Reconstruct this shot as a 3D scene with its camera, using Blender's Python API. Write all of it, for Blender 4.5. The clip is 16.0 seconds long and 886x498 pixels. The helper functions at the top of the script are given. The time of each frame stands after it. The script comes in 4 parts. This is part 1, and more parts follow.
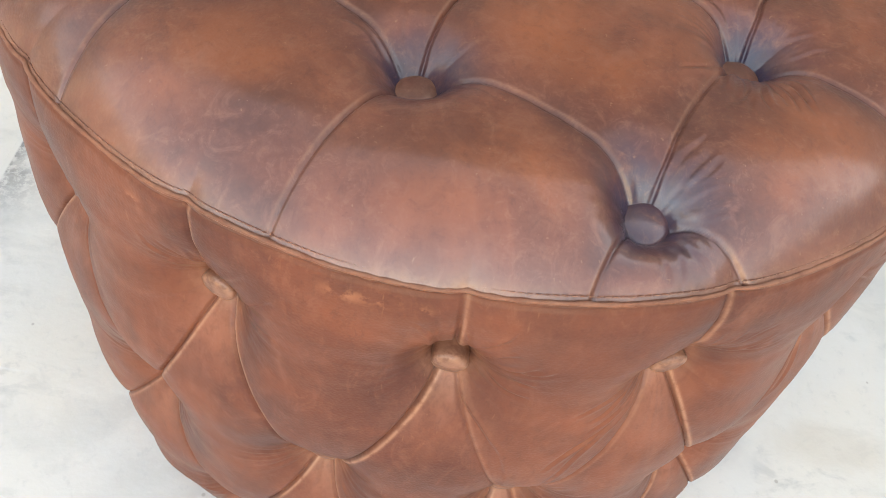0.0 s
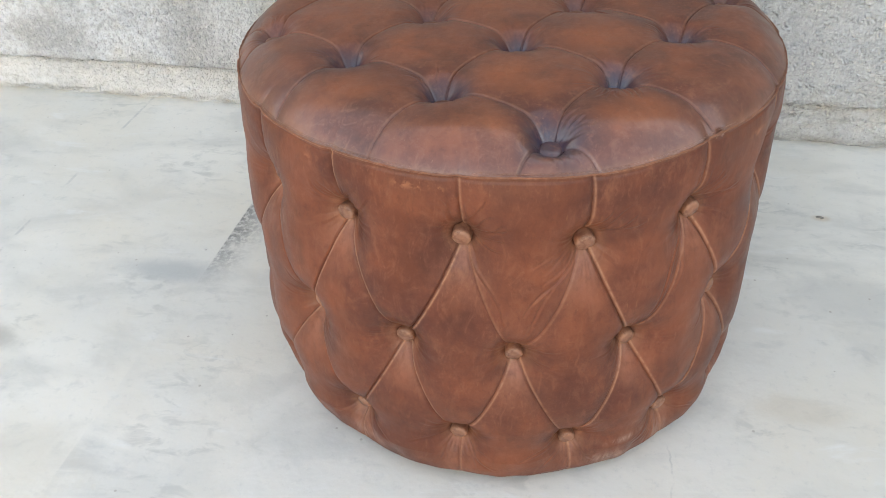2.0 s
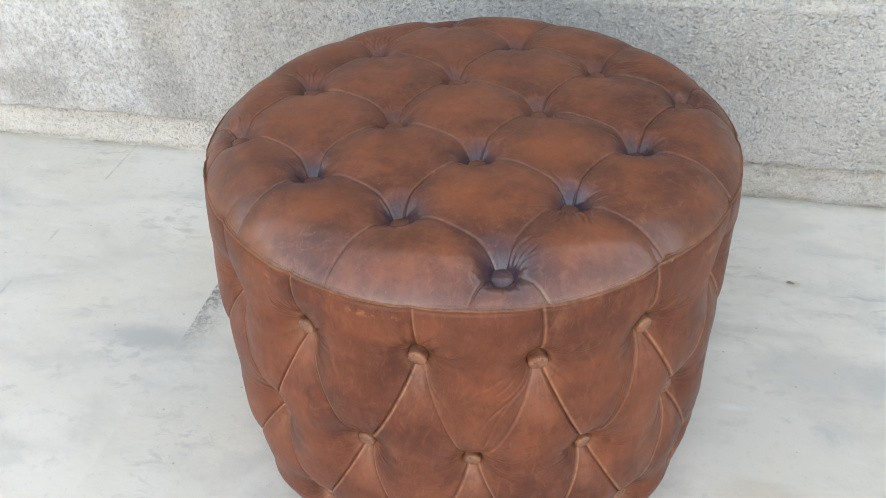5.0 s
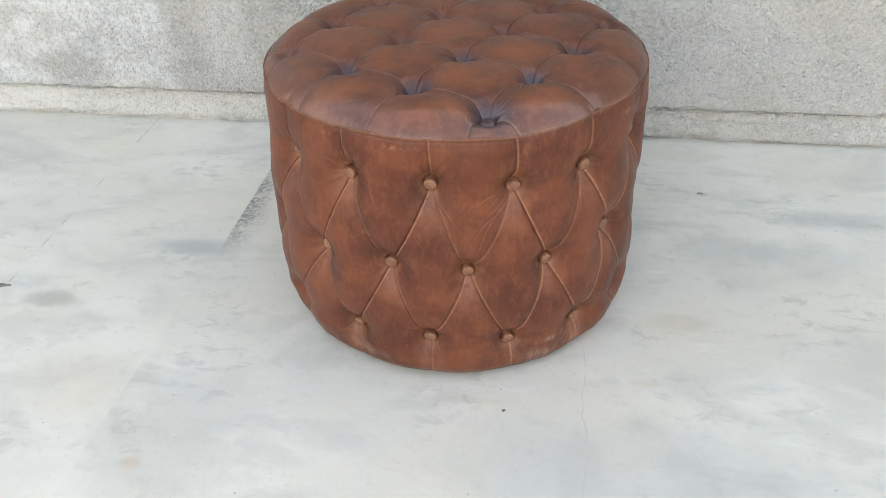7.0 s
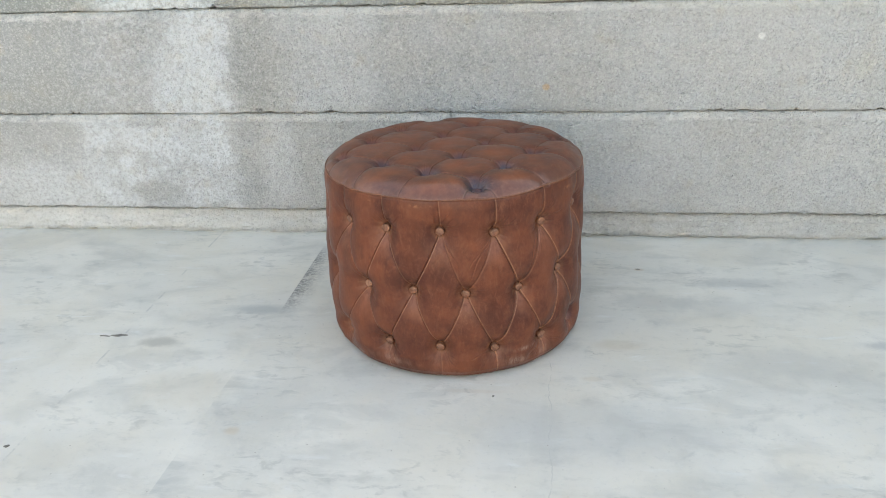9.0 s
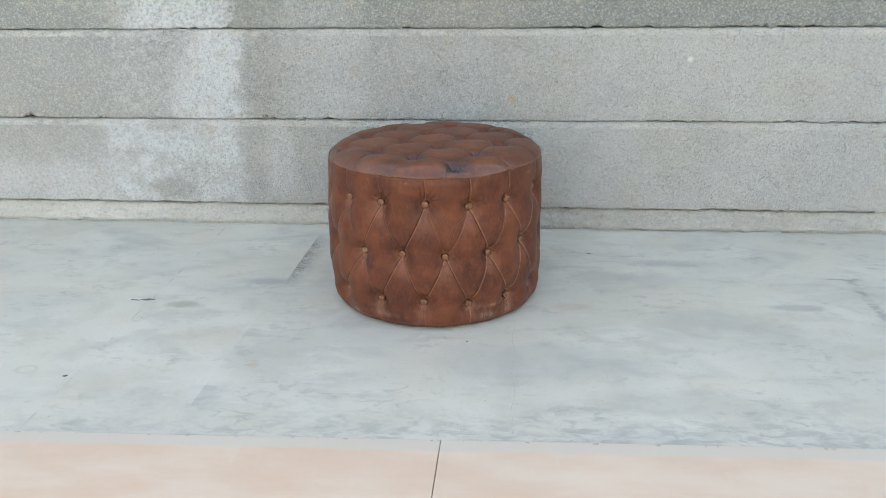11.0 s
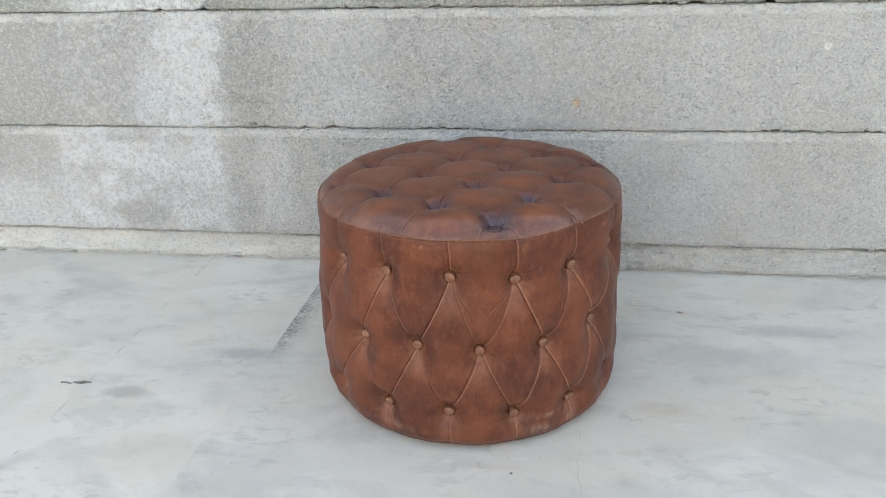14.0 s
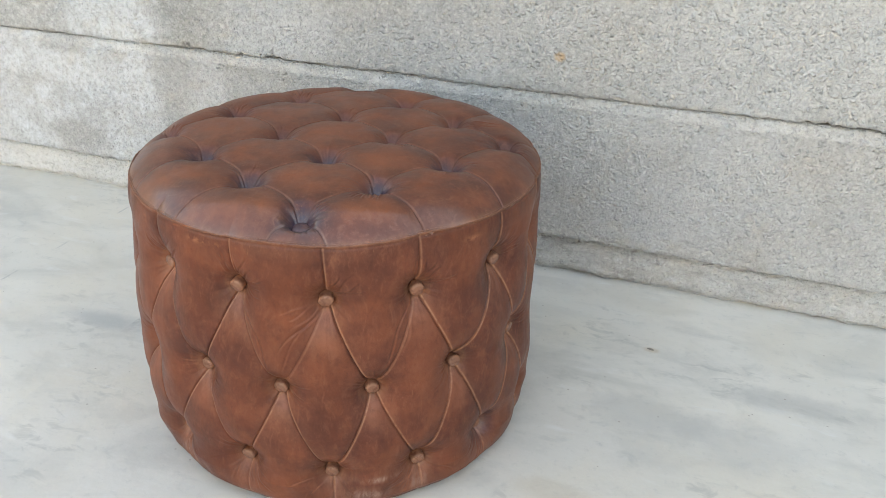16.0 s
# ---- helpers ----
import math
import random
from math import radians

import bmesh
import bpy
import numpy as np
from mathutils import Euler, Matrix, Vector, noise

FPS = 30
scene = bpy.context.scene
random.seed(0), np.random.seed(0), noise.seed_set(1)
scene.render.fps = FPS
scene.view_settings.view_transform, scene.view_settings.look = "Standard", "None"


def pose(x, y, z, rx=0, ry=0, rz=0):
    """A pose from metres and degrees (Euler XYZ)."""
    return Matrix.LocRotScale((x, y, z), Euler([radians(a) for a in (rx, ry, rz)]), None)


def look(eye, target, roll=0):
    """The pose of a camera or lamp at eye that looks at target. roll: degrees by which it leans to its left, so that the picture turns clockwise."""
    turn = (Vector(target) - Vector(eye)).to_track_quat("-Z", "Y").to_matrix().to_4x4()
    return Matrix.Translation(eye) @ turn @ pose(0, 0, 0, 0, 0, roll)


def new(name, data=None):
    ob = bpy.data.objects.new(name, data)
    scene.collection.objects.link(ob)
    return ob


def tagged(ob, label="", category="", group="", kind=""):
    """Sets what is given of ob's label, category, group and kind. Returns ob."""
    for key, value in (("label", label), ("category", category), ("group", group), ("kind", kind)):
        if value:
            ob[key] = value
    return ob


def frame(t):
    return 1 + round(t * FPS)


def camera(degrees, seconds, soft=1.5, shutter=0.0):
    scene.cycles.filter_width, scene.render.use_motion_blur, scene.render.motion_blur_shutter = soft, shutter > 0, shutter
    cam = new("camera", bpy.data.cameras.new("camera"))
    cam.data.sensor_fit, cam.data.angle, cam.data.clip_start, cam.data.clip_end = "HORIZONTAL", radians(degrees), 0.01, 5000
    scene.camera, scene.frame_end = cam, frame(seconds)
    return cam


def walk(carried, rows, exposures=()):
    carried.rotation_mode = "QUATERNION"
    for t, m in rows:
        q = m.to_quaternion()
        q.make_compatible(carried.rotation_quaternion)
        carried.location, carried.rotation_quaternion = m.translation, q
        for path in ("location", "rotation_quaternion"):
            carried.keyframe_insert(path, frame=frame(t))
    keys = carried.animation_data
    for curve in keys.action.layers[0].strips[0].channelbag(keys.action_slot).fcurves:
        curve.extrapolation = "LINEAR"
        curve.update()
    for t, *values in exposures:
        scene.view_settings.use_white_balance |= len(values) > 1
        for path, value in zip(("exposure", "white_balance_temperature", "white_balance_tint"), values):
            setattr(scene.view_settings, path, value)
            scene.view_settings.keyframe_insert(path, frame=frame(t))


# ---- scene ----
cam = camera(56.9, 16.0, soft=0.9)
PATH = [
    (0, (-0.018, 0.079, 0.667), (0.033, 1.281, -0.931), 10.2),
    (0.5, (0.084, -0.08, 0.683), (-0.131, 1.322, -0.728), 0.7),
    (1, (0.113, -0.202, 0.705), (-0.127, 1.258, -0.641), 0.1),
    (1.5, (0.136, -0.296, 0.747), (-0.197, 1.206, -0.531), -2.2),
    (2, (0.116, -0.296, 0.772), (-0.242, 1.235, -0.463), -2.6),
    (2.5, (0.102, -0.276, 0.829), (-0.296, 1.252, -0.398), -3.5),
    (3, (0.098, -0.259, 0.861), (-0.302, 1.266, -0.37), -3.7),
    (3.5, (0.118, -0.236, 0.888), (-0.277, 1.28, -0.356), -3.6),
    (3.7, (0.128, -0.211, 0.883), (-0.267, 1.31, -0.354), -3.6),
    (5.8, (0.17, -0.282, 0.871), (-0.147, 1.237, -0.392), -1.5),
    (6, (0.18, -0.308, 0.877), (-0.127, 1.214, -0.384), -1.3),
    (6.5, (0.156, -0.45, 0.889), (-0.123, 1.103, -0.341), -1.0),
    (7, (0.156, -0.635, 0.885), (-0.093, 0.972, -0.279), -1.7),
    (7.5, (0.172, -0.76, 0.91), (-0.031, 0.918, -0.16), -0.6),
    (8, (0.221, -0.935, 0.918), (0.025, 0.811, -0.037), -0.4),
    (8.5, (0.25, -1.094, 0.932), (0.022, 0.681, 0.038), -1.5),
    (9, (0.212, -1.224, 0.948), (-0.038, 0.595, 0.154), -2.2),
    (9.2, (0.185, -1.292, 0.943), (-0.064, 0.532, 0.161), -2.1),
    (11.3, (0.225, -1.643, 0.942), (0.06, 0.236, 0.276), -0.7),
    (11.5, (0.214, -1.623, 0.939), (0.052, 0.265, 0.3), -0.7),
    (12, (0.191, -1.521, 0.935), (0.032, 0.37, 0.304), -0.5),
    (12.5, (0.175, -1.421, 0.925), (0.017, 0.47, 0.291), -0.5),
    (13, (0.211, -1.26, 0.917), (0.053, 0.621, 0.254), -0.5),
    (13.5, (0.23, -1.118, 0.903), (0.007, 0.735, 0.185), -0.9),
    (14, (0.192, -0.948, 0.904), (-0.107, 0.871, 0.127), -1.9),
    (14.5, (0.172, -0.808, 0.884), (-0.209, 0.975, 0.061), -2.6),
    (15, (0.271, -0.671, 0.866), (-0.163, 1.083, 0.011), -1.9),
    (15.5, (0.41, -0.552, 0.849), (-0.171, 1.146, -0.035), 0.4),
    (16, (0.521, -0.448, 0.83), (-0.082, 1.221, -0.092), 1.2),
]
EXPOSURES = [
    (0, 3.52, 11550, 16), (0.5, 3.28, 11400, 16), (1.0, 3.29, 11250, 15), (1.5, 3.15, 11050, 15), (3.5, 3.12, 10950, 15), (6.3, 3.15, 11350, 15), (7, 3.03, 11150, 14), (8, 2.99, 10850, 13), (8.5, 2.82, 10700, 12), (9, 2.81, 10550, 12),
    (11.5, 2.62, 10150, 10), (12.5, 2.57, 10150, 10), (13.0, 2.56, 10200, 11), (13.5, 2.6, 10250, 12), (14, 2.81, 10450, 14), (14.5, 2.81, 10650, 14), (15, 2.91, 10850, 14), (16, 2.98, 11150, 14),
]
walk(cam, [(t, look(eye, target, roll)) for t, eye, target, roll in PATH], EXPOSURES)

# ---- light: clear sky; the low sun stands behind the wall, whose shade covers the stool ----
SUN_AZ, SUN_EL = radians(14), radians(21)
world = bpy.data.worlds.new("sky")
scene.world = world
world.use_nodes = True
wt = world.node_tree
sky = wt.nodes.new("ShaderNodeTexSky")
sky.sky_type = "NISHITA"
sky.sun_disc = False
sky.sun_elevation, sky.sun_rotation = SUN_EL, SUN_AZ
sky.air_density, sky.dust_density, sky.ozone_density = 1.0, 2.0, 1.0
wt.links.new(sky.outputs[0], wt.nodes["Background"].inputs[0])
wt.nodes["Background"].inputs[1].default_value = 0.15
sun_data = bpy.data.lights.new("sun", "SUN")
sun_data.energy, sun_data.angle, sun_data.color = 2.4, radians(0.6), (1.0, 0.95, 0.89)
sun = new("sun", sun_data)
sun.matrix_world = look((4 * math.sin(SUN_AZ) * math.cos(SUN_EL), 4 * math.cos(SUN_AZ) * math.cos(SUN_EL), 4 * math.sin(SUN_EL)), (0, 0, 0))


# ---- materials ----
class Nodes:
    """A short way to write a node material."""

    def __init__(self, name):
        self.mat = bpy.data.materials.new(name)
        self.mat.use_nodes = True
        self.t = self.mat.node_tree
        self.bsdf = self.t.nodes["Principled BSDF"]
        geo = self.t.nodes.new("ShaderNodeNewGeometry")
        self.world = geo.outputs["Position"]
        self.obj = self.t.nodes.new("ShaderNodeTexCoord").outputs["Object"]

    def put(self, value, socket):
        if hasattr(value, "links"):
            self.t.links.new(value, socket)
        elif isinstance(value, tuple) and len(value) == 3 and socket.type == "RGBA":
            socket.default_value = (*value, 1)
        else:
            socket.default_value = value

    def math(self, op, a, b=0.0, c=0.0):
        n = self.t.nodes.new("ShaderNodeMath")
        n.operation = op
        for k, v in enumerate((a, b, c)):
            self.put(v, n.inputs[k])
        return n.outputs[0]

    def mapping(self, vec, scale=(1, 1, 1), loc=(0, 0, 0)):
        n = self.t.nodes.new("ShaderNodeMapping")
        self.put(vec, n.inputs[0])
        n.inputs["Scale"].default_value, n.inputs["Location"].default_value = scale, loc
        return n.outputs[0]

    def noise(self, vec, scale, detail=4.0, rough=0.55, distort=0.0):
        n = self.t.nodes.new("ShaderNodeTexNoise")
        self.put(vec, n.inputs["Vector"])
        n.inputs["Scale"].default_value, n.inputs["Detail"].default_value = scale, detail
        n.inputs["Roughness"].default_value, n.inputs["Distortion"].default_value = rough, distort
        return n.outputs["Fac"]

    def voronoi(self, vec, scale, feature="F1", rand=1.0):
        n = self.t.nodes.new("ShaderNodeTexVoronoi")
        n.feature = feature
        self.put(vec, n.inputs["Vector"])
        n.inputs["Scale"].default_value, n.inputs["Randomness"].default_value = scale, rand
        return n.outputs["Distance"]

    def ramp(self, fac, lo, hi, a=0.0, b=1.0):
        n = self.t.nodes.new("ShaderNodeMapRange")
        n.interpolation_type = "SMOOTHSTEP"
        for k, v in enumerate((fac, lo, hi, a, b)):
            self.put(v, n.inputs[k])
        return n.outputs[0]

    def mix(self, fac, a, b, blend="MIX"):
        n = self.t.nodes.new("ShaderNodeMix")
        n.data_type, n.blend_type = "RGBA", blend
        self.put(fac, n.inputs[0]), self.put(a, n.inputs[6]), self.put(b, n.inputs[7])
        return n.outputs[2]

    def attr(self, name):
        n = self.t.nodes.new("ShaderNodeAttribute")
        n.attribute_name = name
        return n.outputs["Fac"]

    def split(self, vec):
        n = self.t.nodes.new("ShaderNodeSeparateXYZ")
        self.put(vec, n.inputs[0])
        return n.outputs

    def random(self):
        return self.t.nodes.new("ShaderNodeObjectInfo").outputs["Random"]

    def bump(self, height, distance, strength=1.0, under=None):
        n = self.t.nodes.new("ShaderNodeBump")
        n.inputs["Strength"].default_value, n.inputs["Distance"].default_value = strength, distance
        self.put(height, n.inputs["Height"])
        if under is not None:
            self.put(under, n.inputs["Normal"])
        return n.outputs[0]

    def spot(self, u, v, cu, cv, ru, rv, edge, wobble, amount):
        """A stain: 1 inside an ellipse round (cu, cv), 0 outside, with an uneven edge."""
        du = self.math("DIVIDE", self.math("SUBTRACT", u, cu), ru)
        dv = self.math("DIVIDE", self.math("SUBTRACT", v, cv), rv)
        d = self.math("SQRT", self.math("ADD", self.math("MULTIPLY", du, du), self.math("MULTIPLY", dv, dv)))
        d = self.math("ADD", d, self.math("MULTIPLY", self.math("SUBTRACT", wobble, 0.5), amount))
        return self.ramp(d, 1.0 + edge, 1.0 - edge)

    def done(self, color, rough, normal=None, spec=0.5):
        self.put(color, self.bsdf.inputs["Base Color"])
        self.put(rough, self.bsdf.inputs["Roughness"])
        self.put(spec, self.bsdf.inputs["Specular IOR Level"])
        if normal is not None:
            self.put(normal, self.bsdf.inputs["Normal"])
        return self.mat


def leather_material(name):
    n = Nodes(name)
    big = n.noise(n.obj, 8.0, 3.0, 0.5, 0.4)
    mid = n.noise(n.mapping(n.obj, loc=(3, 1, 7)), 26.0, 3.0, 0.5, 0.2)
    base = n.mix(n.ramp(big, 0.36, 0.64), (0.100, 0.0308, 0.0206), (0.170, 0.0525, 0.0298))
    base = n.mix(n.ramp(mid, 0.46, 0.74, 0.0, 0.42), base, (0.230, 0.068, 0.037))
    base = n.mix(n.ramp(mid, 0.50, 0.28, 0.0, 0.45), base, (0.062, 0.0200, 0.0150))
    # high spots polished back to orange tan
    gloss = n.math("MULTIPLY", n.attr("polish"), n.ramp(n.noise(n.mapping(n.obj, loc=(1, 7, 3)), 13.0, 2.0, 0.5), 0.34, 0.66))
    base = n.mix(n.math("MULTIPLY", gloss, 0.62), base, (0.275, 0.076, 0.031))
    # cloudy antique finish: brown wiped over the tan, left thin in places
    wiped = n.noise(n.mapping(n.obj, scale=(1, 1, 0.7), loc=(2, 9, 4)), 15.0, 4.0, 0.58, 0.6)
    base = n.mix(n.ramp(wiped, 0.50, 0.66, 0.0, 0.42), base, (0.074, 0.0270, 0.0200))
    base = n.mix(n.ramp(wiped, 0.44, 0.30, 0.0, 0.34), base, (0.245, 0.074, 0.036))
    # paler below each button: sky light on the upturned slope, put into the colour
    lit_slope = n.math("MULTIPLY", n.attr("pull"), n.ramp(n.noise(n.mapping(n.obj, scale=(1, 1, 0.4), loc=(6, 3, 8)), 60.0, 5.0, 0.65), 0.30, 0.66, 0.25, 1.0))
    base = n.mix(n.math("MULTIPLY", lit_slope, 0.95), base, (0.320, 0.130, 0.086))
    # near-black antique dye round the top buttons, streaky-edged, its blue a painted sky reflection
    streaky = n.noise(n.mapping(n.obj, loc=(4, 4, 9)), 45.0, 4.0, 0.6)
    dye_sky = n.math("MULTIPLY", n.attr("dye_sky"), n.ramp(streaky, 0.32, 0.58, 0.6, 1.0))
    base = n.mix(n.math("MULTIPLY", dye_sky, 0.93), base, (0.0095, 0.0130, 0.0380))
    # brown-black dye and painted shade round the side buttons; also darkens the top pleats
    brown_mix = n.math("MULTIPLY", n.attr("brown_tone"), n.ramp(n.noise(n.mapping(n.obj, loc=(7, 2, 6)), 32.0, 5.0, 0.62), 0.32, 0.62, 0.25, 1.0))
    base = n.mix(n.math("MULTIPLY", brown_mix, 0.40), base, (0.046, 0.0240, 0.0205))
    # fine mottle of the worn finish, scuffs, short scratches
    mottle = n.noise(n.mapping(n.obj, loc=(2, 6, 4)), 110.0, 6.0, 0.7)
    base = n.mix(n.ramp(mottle, 0.48, 0.74, 0.0, 0.18), base, (0.215, 0.080, 0.046))
    base = n.mix(n.ramp(mottle, 0.46, 0.34, 0.0, 0.14), base, (0.055, 0.020, 0.015))
    scuff = n.noise(n.mapping(n.obj, scale=(1, 1, 0.45), loc=(5, 5, 5)), 48.0, 7.0, 0.72)
    base = n.mix(n.ramp(scuff, 0.50, 0.92, 0.0, 0.40), base, (0.27, 0.118, 0.072))
    worn = n.noise(n.mapping(n.obj, scale=(1, 1, 0.6), loc=(8, 2, 5)), 170.0, 5.0, 0.72, 0.6)
    base = n.mix(n.math("MULTIPLY", n.ramp(worn, 0.50, 0.74, 0.0, 0.34), n.ramp(mid, 0.40, 0.60, 0.2, 1.0)), base, (0.26, 0.105, 0.066))
    base = n.mix(n.ramp(worn, 0.46, 0.32, 0.0, 0.18), base, (0.050, 0.018, 0.014))
    brush = n.noise(n.mapping(n.obj, scale=(1, 1, 0.42), loc=(4, 8, 1)), 75.0, 6.0, 0.68, 0.8)
    base = n.mix(n.ramp(brush, 0.50, 0.74, 0.0, 0.34), base, (0.255, 0.100, 0.064))
    base = n.mix(n.ramp(brush, 0.46, 0.30, 0.0, 0.20), base, (0.060, 0.0195, 0.0145))
    scratch = n.noise(n.mapping(n.obj, scale=(1, 1, 0.08)), 420.0, 2.0, 0.5)
    base = n.mix(n.ramp(scratch, 0.70, 0.80, 0.0, 0.28), base, (0.33, 0.16, 0.09))
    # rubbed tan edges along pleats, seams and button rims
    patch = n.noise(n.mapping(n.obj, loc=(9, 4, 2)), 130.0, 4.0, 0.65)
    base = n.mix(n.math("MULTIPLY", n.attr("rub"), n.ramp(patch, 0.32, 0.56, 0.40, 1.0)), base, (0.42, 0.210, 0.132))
    chalky = n.math("MULTIPLY", n.attr("scuff"), n.ramp(brush, 0.38, 0.60, 0.1, 1.0))
    base = n.mix(n.math("MULTIPLY", chalky, 0.75), base, (0.40, 0.275, 0.225))
    base = n.mix(n.math("MULTIPLY", n.attr("orange"), n.ramp(patch, 0.40, 0.55, 0.0, 0.85)), base, (0.31, 0.125, 0.068))
    pores = n.voronoi(n.obj, 620.0)
    creases = n.noise(n.obj, 150.0, 6.0, 0.7)
    b1 = n.bump(creases, 0.0010, 0.16)
    b2 = n.bump(pores, 0.0005, 0.18, b1)
    rough = n.ramp(mid, 0.3, 0.7, 0.40, 0.52)
    # the sat-on top is waxed and shiny; extra coat in pits boosts sky reflection
    wax = n.math("ADD", n.math("MULTIPLY", n.attr("wax"), 0.92), 0.04)
    n.put(n.math("MINIMUM", n.math("ADD", wax, n.math("MULTIPLY", dye_sky, 0.65)), 1.0), n.bsdf.inputs["Coat Weight"])
    n.bsdf.inputs["Coat IOR"].default_value = 1.62
    n.put(n.math("SUBTRACT", n.ramp(mid, 0.3, 0.7, 0.17, 0.25), n.math("MULTIPLY", dye_sky, 0.06)), n.bsdf.inputs["Coat Roughness"])
    return n.done(base, rough, b2, 0.12)


def concrete_material():
    n = Nodes("roughcast concrete")
    x, y, z = n.split(n.world)
    cloud = n.noise(n.world, 2.3, 5.0, 0.6)
    blot = n.noise(n.mapping(n.world, loc=(4, 0, 9)), 9.0, 5.0, 0.6)
    wob = n.noise(n.mapping(n.world, loc=(1, 0, 3)), 6.5, 6.0, 0.62)
    grain = n.noise(n.world, 105.0, 5.0, 0.62)
    pebble = n.voronoi(n.mapping(n.world, scale=(0.9, 1, 1.1)), 120.0)
    col = n.mix(n.ramp(cloud, 0.35, 0.65), (0.372, 0.388, 0.394), (0.485, 0.498, 0.502))
    col = n.mix(n.ramp(blot, 0.42, 0.70, 0.0, 0.45), col, (0.28, 0.292, 0.285))
    col = n.mix(n.random(), col, n.mix(0.5, col, (0.40, 0.41, 0.405)))
    # a darker upper casting; the lower pales towards its far end, partly painted-in light
    col = n.mix(n.ramp(z, 0.672, 0.682, 0.0, 0.78), col, (0.245, 0.262, 0.250))
    pale = n.math("MULTIPLY", n.ramp(n.math("ADD", x, n.math("MULTIPLY", wob, 0.5)), 0.10, 0.95), n.ramp(z, 0.682, 0.672))
    col = n.mix(n.math("MULTIPLY", pale, 0.72), col, (0.53, 0.54, 0.535))
    # pale lime bloom where water ran down
    jag = n.math("MULTIPLY", n.math("SUBTRACT", n.noise(n.mapping(n.world, loc=(6, 0, 1)), 13.0, 8.0, 0.72), 0.5), 0.26)
    jag = n.math("ADD", jag, n.math("MULTIPLY", n.math("SUBTRACT", n.noise(n.mapping(n.world, loc=(2, 0, 8)), 3.5, 2.0, 0.5), 0.5), 0.14))
    island = n.ramp(n.noise(n.mapping(n.world, loc=(3, 0, 4)), 7.0, 7.0, 0.66), 0.36, 0.56, 0.70, 1.0)
    fleck = n.ramp(n.noise(n.mapping(n.world, loc=(4, 4, 1)), 62.0, 4.0, 0.6), 0.47, 0.58)
    xw = n.math("ADD", x, jag)
    level = n.math("MULTIPLY", n.ramp(z, 0.376, 0.380), n.ramp(z, 0.678, 0.672))
    upper, lower = n.ramp(z, 0.672, 0.678), n.ramp(z, 0.382, 0.376)
    high = n.math("MULTIPLY", n.math("MULTIPLY", n.ramp(xw, -1.22, -0.98), n.ramp(xw, -0.665, -0.755)), upper)
    # the middle streak widens towards the joint below, with a cloud of white grains beside it
    lean = n.math("ADD", xw, n.math("MULTIPLY", n.math("SUBTRACT", z, 0.38), -0.27))
    middle = n.math("MULTIPLY", n.math("MULTIPLY", n.ramp(lean, -0.99, -0.86), n.ramp(xw, -0.63, -0.75)), level)
    grains = n.math("MULTIPLY", n.math("MULTIPLY", n.ramp(xw, -1.30, -1.10), n.ramp(xw, -0.55, -0.80)), n.math("MULTIPLY", fleck, 0.42))
    middle = n.math("MAXIMUM", middle, n.math("MULTIPLY", grains, n.math("ADD", level, upper)))
    patches = n.noise(n.mapping(n.world, scale=(0.8, 1, 1.1), loc=(1, 0, 6)), 8.0, 8.0, 0.70)
    low = n.math("MULTIPLY", n.math("MULTIPLY", n.ramp(xw, -1.26, -1.12), n.ramp(xw, -0.68, -0.745)), n.ramp(patches, 0.38, 0.54, 0.30, 1.0))
    wash = n.math("MULTIPLY", n.ramp(xw, -0.93, -1.12), n.ramp(n.math("ADD", z, n.math("MULTIPLY", jag, 0.5)), 0.27, 0.18, 0.0, 0.55))
    low = n.math("MULTIPLY", n.math("MAXIMUM", n.math("MULTIPLY", low, island), wash), lower)
    faint = n.math("MULTIPLY", n.spot(x, z, -0.575, 0.265, 0.055, 0.13, 0.5, wob, 1.4), n.math("MULTIPLY", island, 0.5))
    pallid = n.math("MULTIPLY", n.math("MULTIPLY", n.ramp(xw, -0.66, -0.50), n.ramp(xw, -0.20, -0.42)), n.math("MULTIPLY", n.ramp(z, 0.376, 0.380), 0.34))
    white = n.math("MAXIMUM", n.math("MAXIMUM", high, middle), n.math("MAXIMUM", low, n.math("MAXIMUM", faint, pallid)))
    col = n.mix(n.math("MULTIPLY", white, n.ramp(grain, 0.38, 0.58, 0.60, 0.95)), col, (0.645, 0.682, 0.708))
    grey = n.math("MAXIMUM", n.spot(x, z, -0.985, 0.140, 0.075, 0.038, 0.45, wob, 1.6), n.spot(x, z, -0.985, 0.362, 0.065, 0.022, 0.5, wob, 1.5))
    col = n.mix(n.math("MULTIPLY", grey, 0.55), col, (0.36, 0.365, 0.355))
    # the end towards the gate is a darker, smoother casting
    dull = n.math("MULTIPLY", n.ramp(xw, -1.02, -1.24, 0.0, 0.5), n.ramp(z, 0.376, 0.380))
    col = n.mix(dull, col, (0.285, 0.302, 0.296))
    # damp dark edge beside the bloom of the two upper courses
    damp = n.math("MULTIPLY", n.math("MULTIPLY", n.ramp(xw, -0.735, -0.685), n.ramp(xw, -0.48, -0.66)), n.ramp(z, 0.376, 0.380, 0.0, 0.42))
    col = n.mix(damp, col, (0.275, 0.285, 0.272))
    # the foot course: lime splashes towards one end
    foot = n.math("MULTIPLY", n.ramp(z, 0.082, 0.07), n.ramp(n.math("ADD", x, n.math("MULTIPLY", wob, 0.8)), 0.45, -0.35, 0.55, 1.0))
    col = n.mix(n.math("MULTIPLY", foot, n.ramp(blot, 0.3, 0.6, 0.30, 0.85)), col, (0.70, 0.70, 0.68))
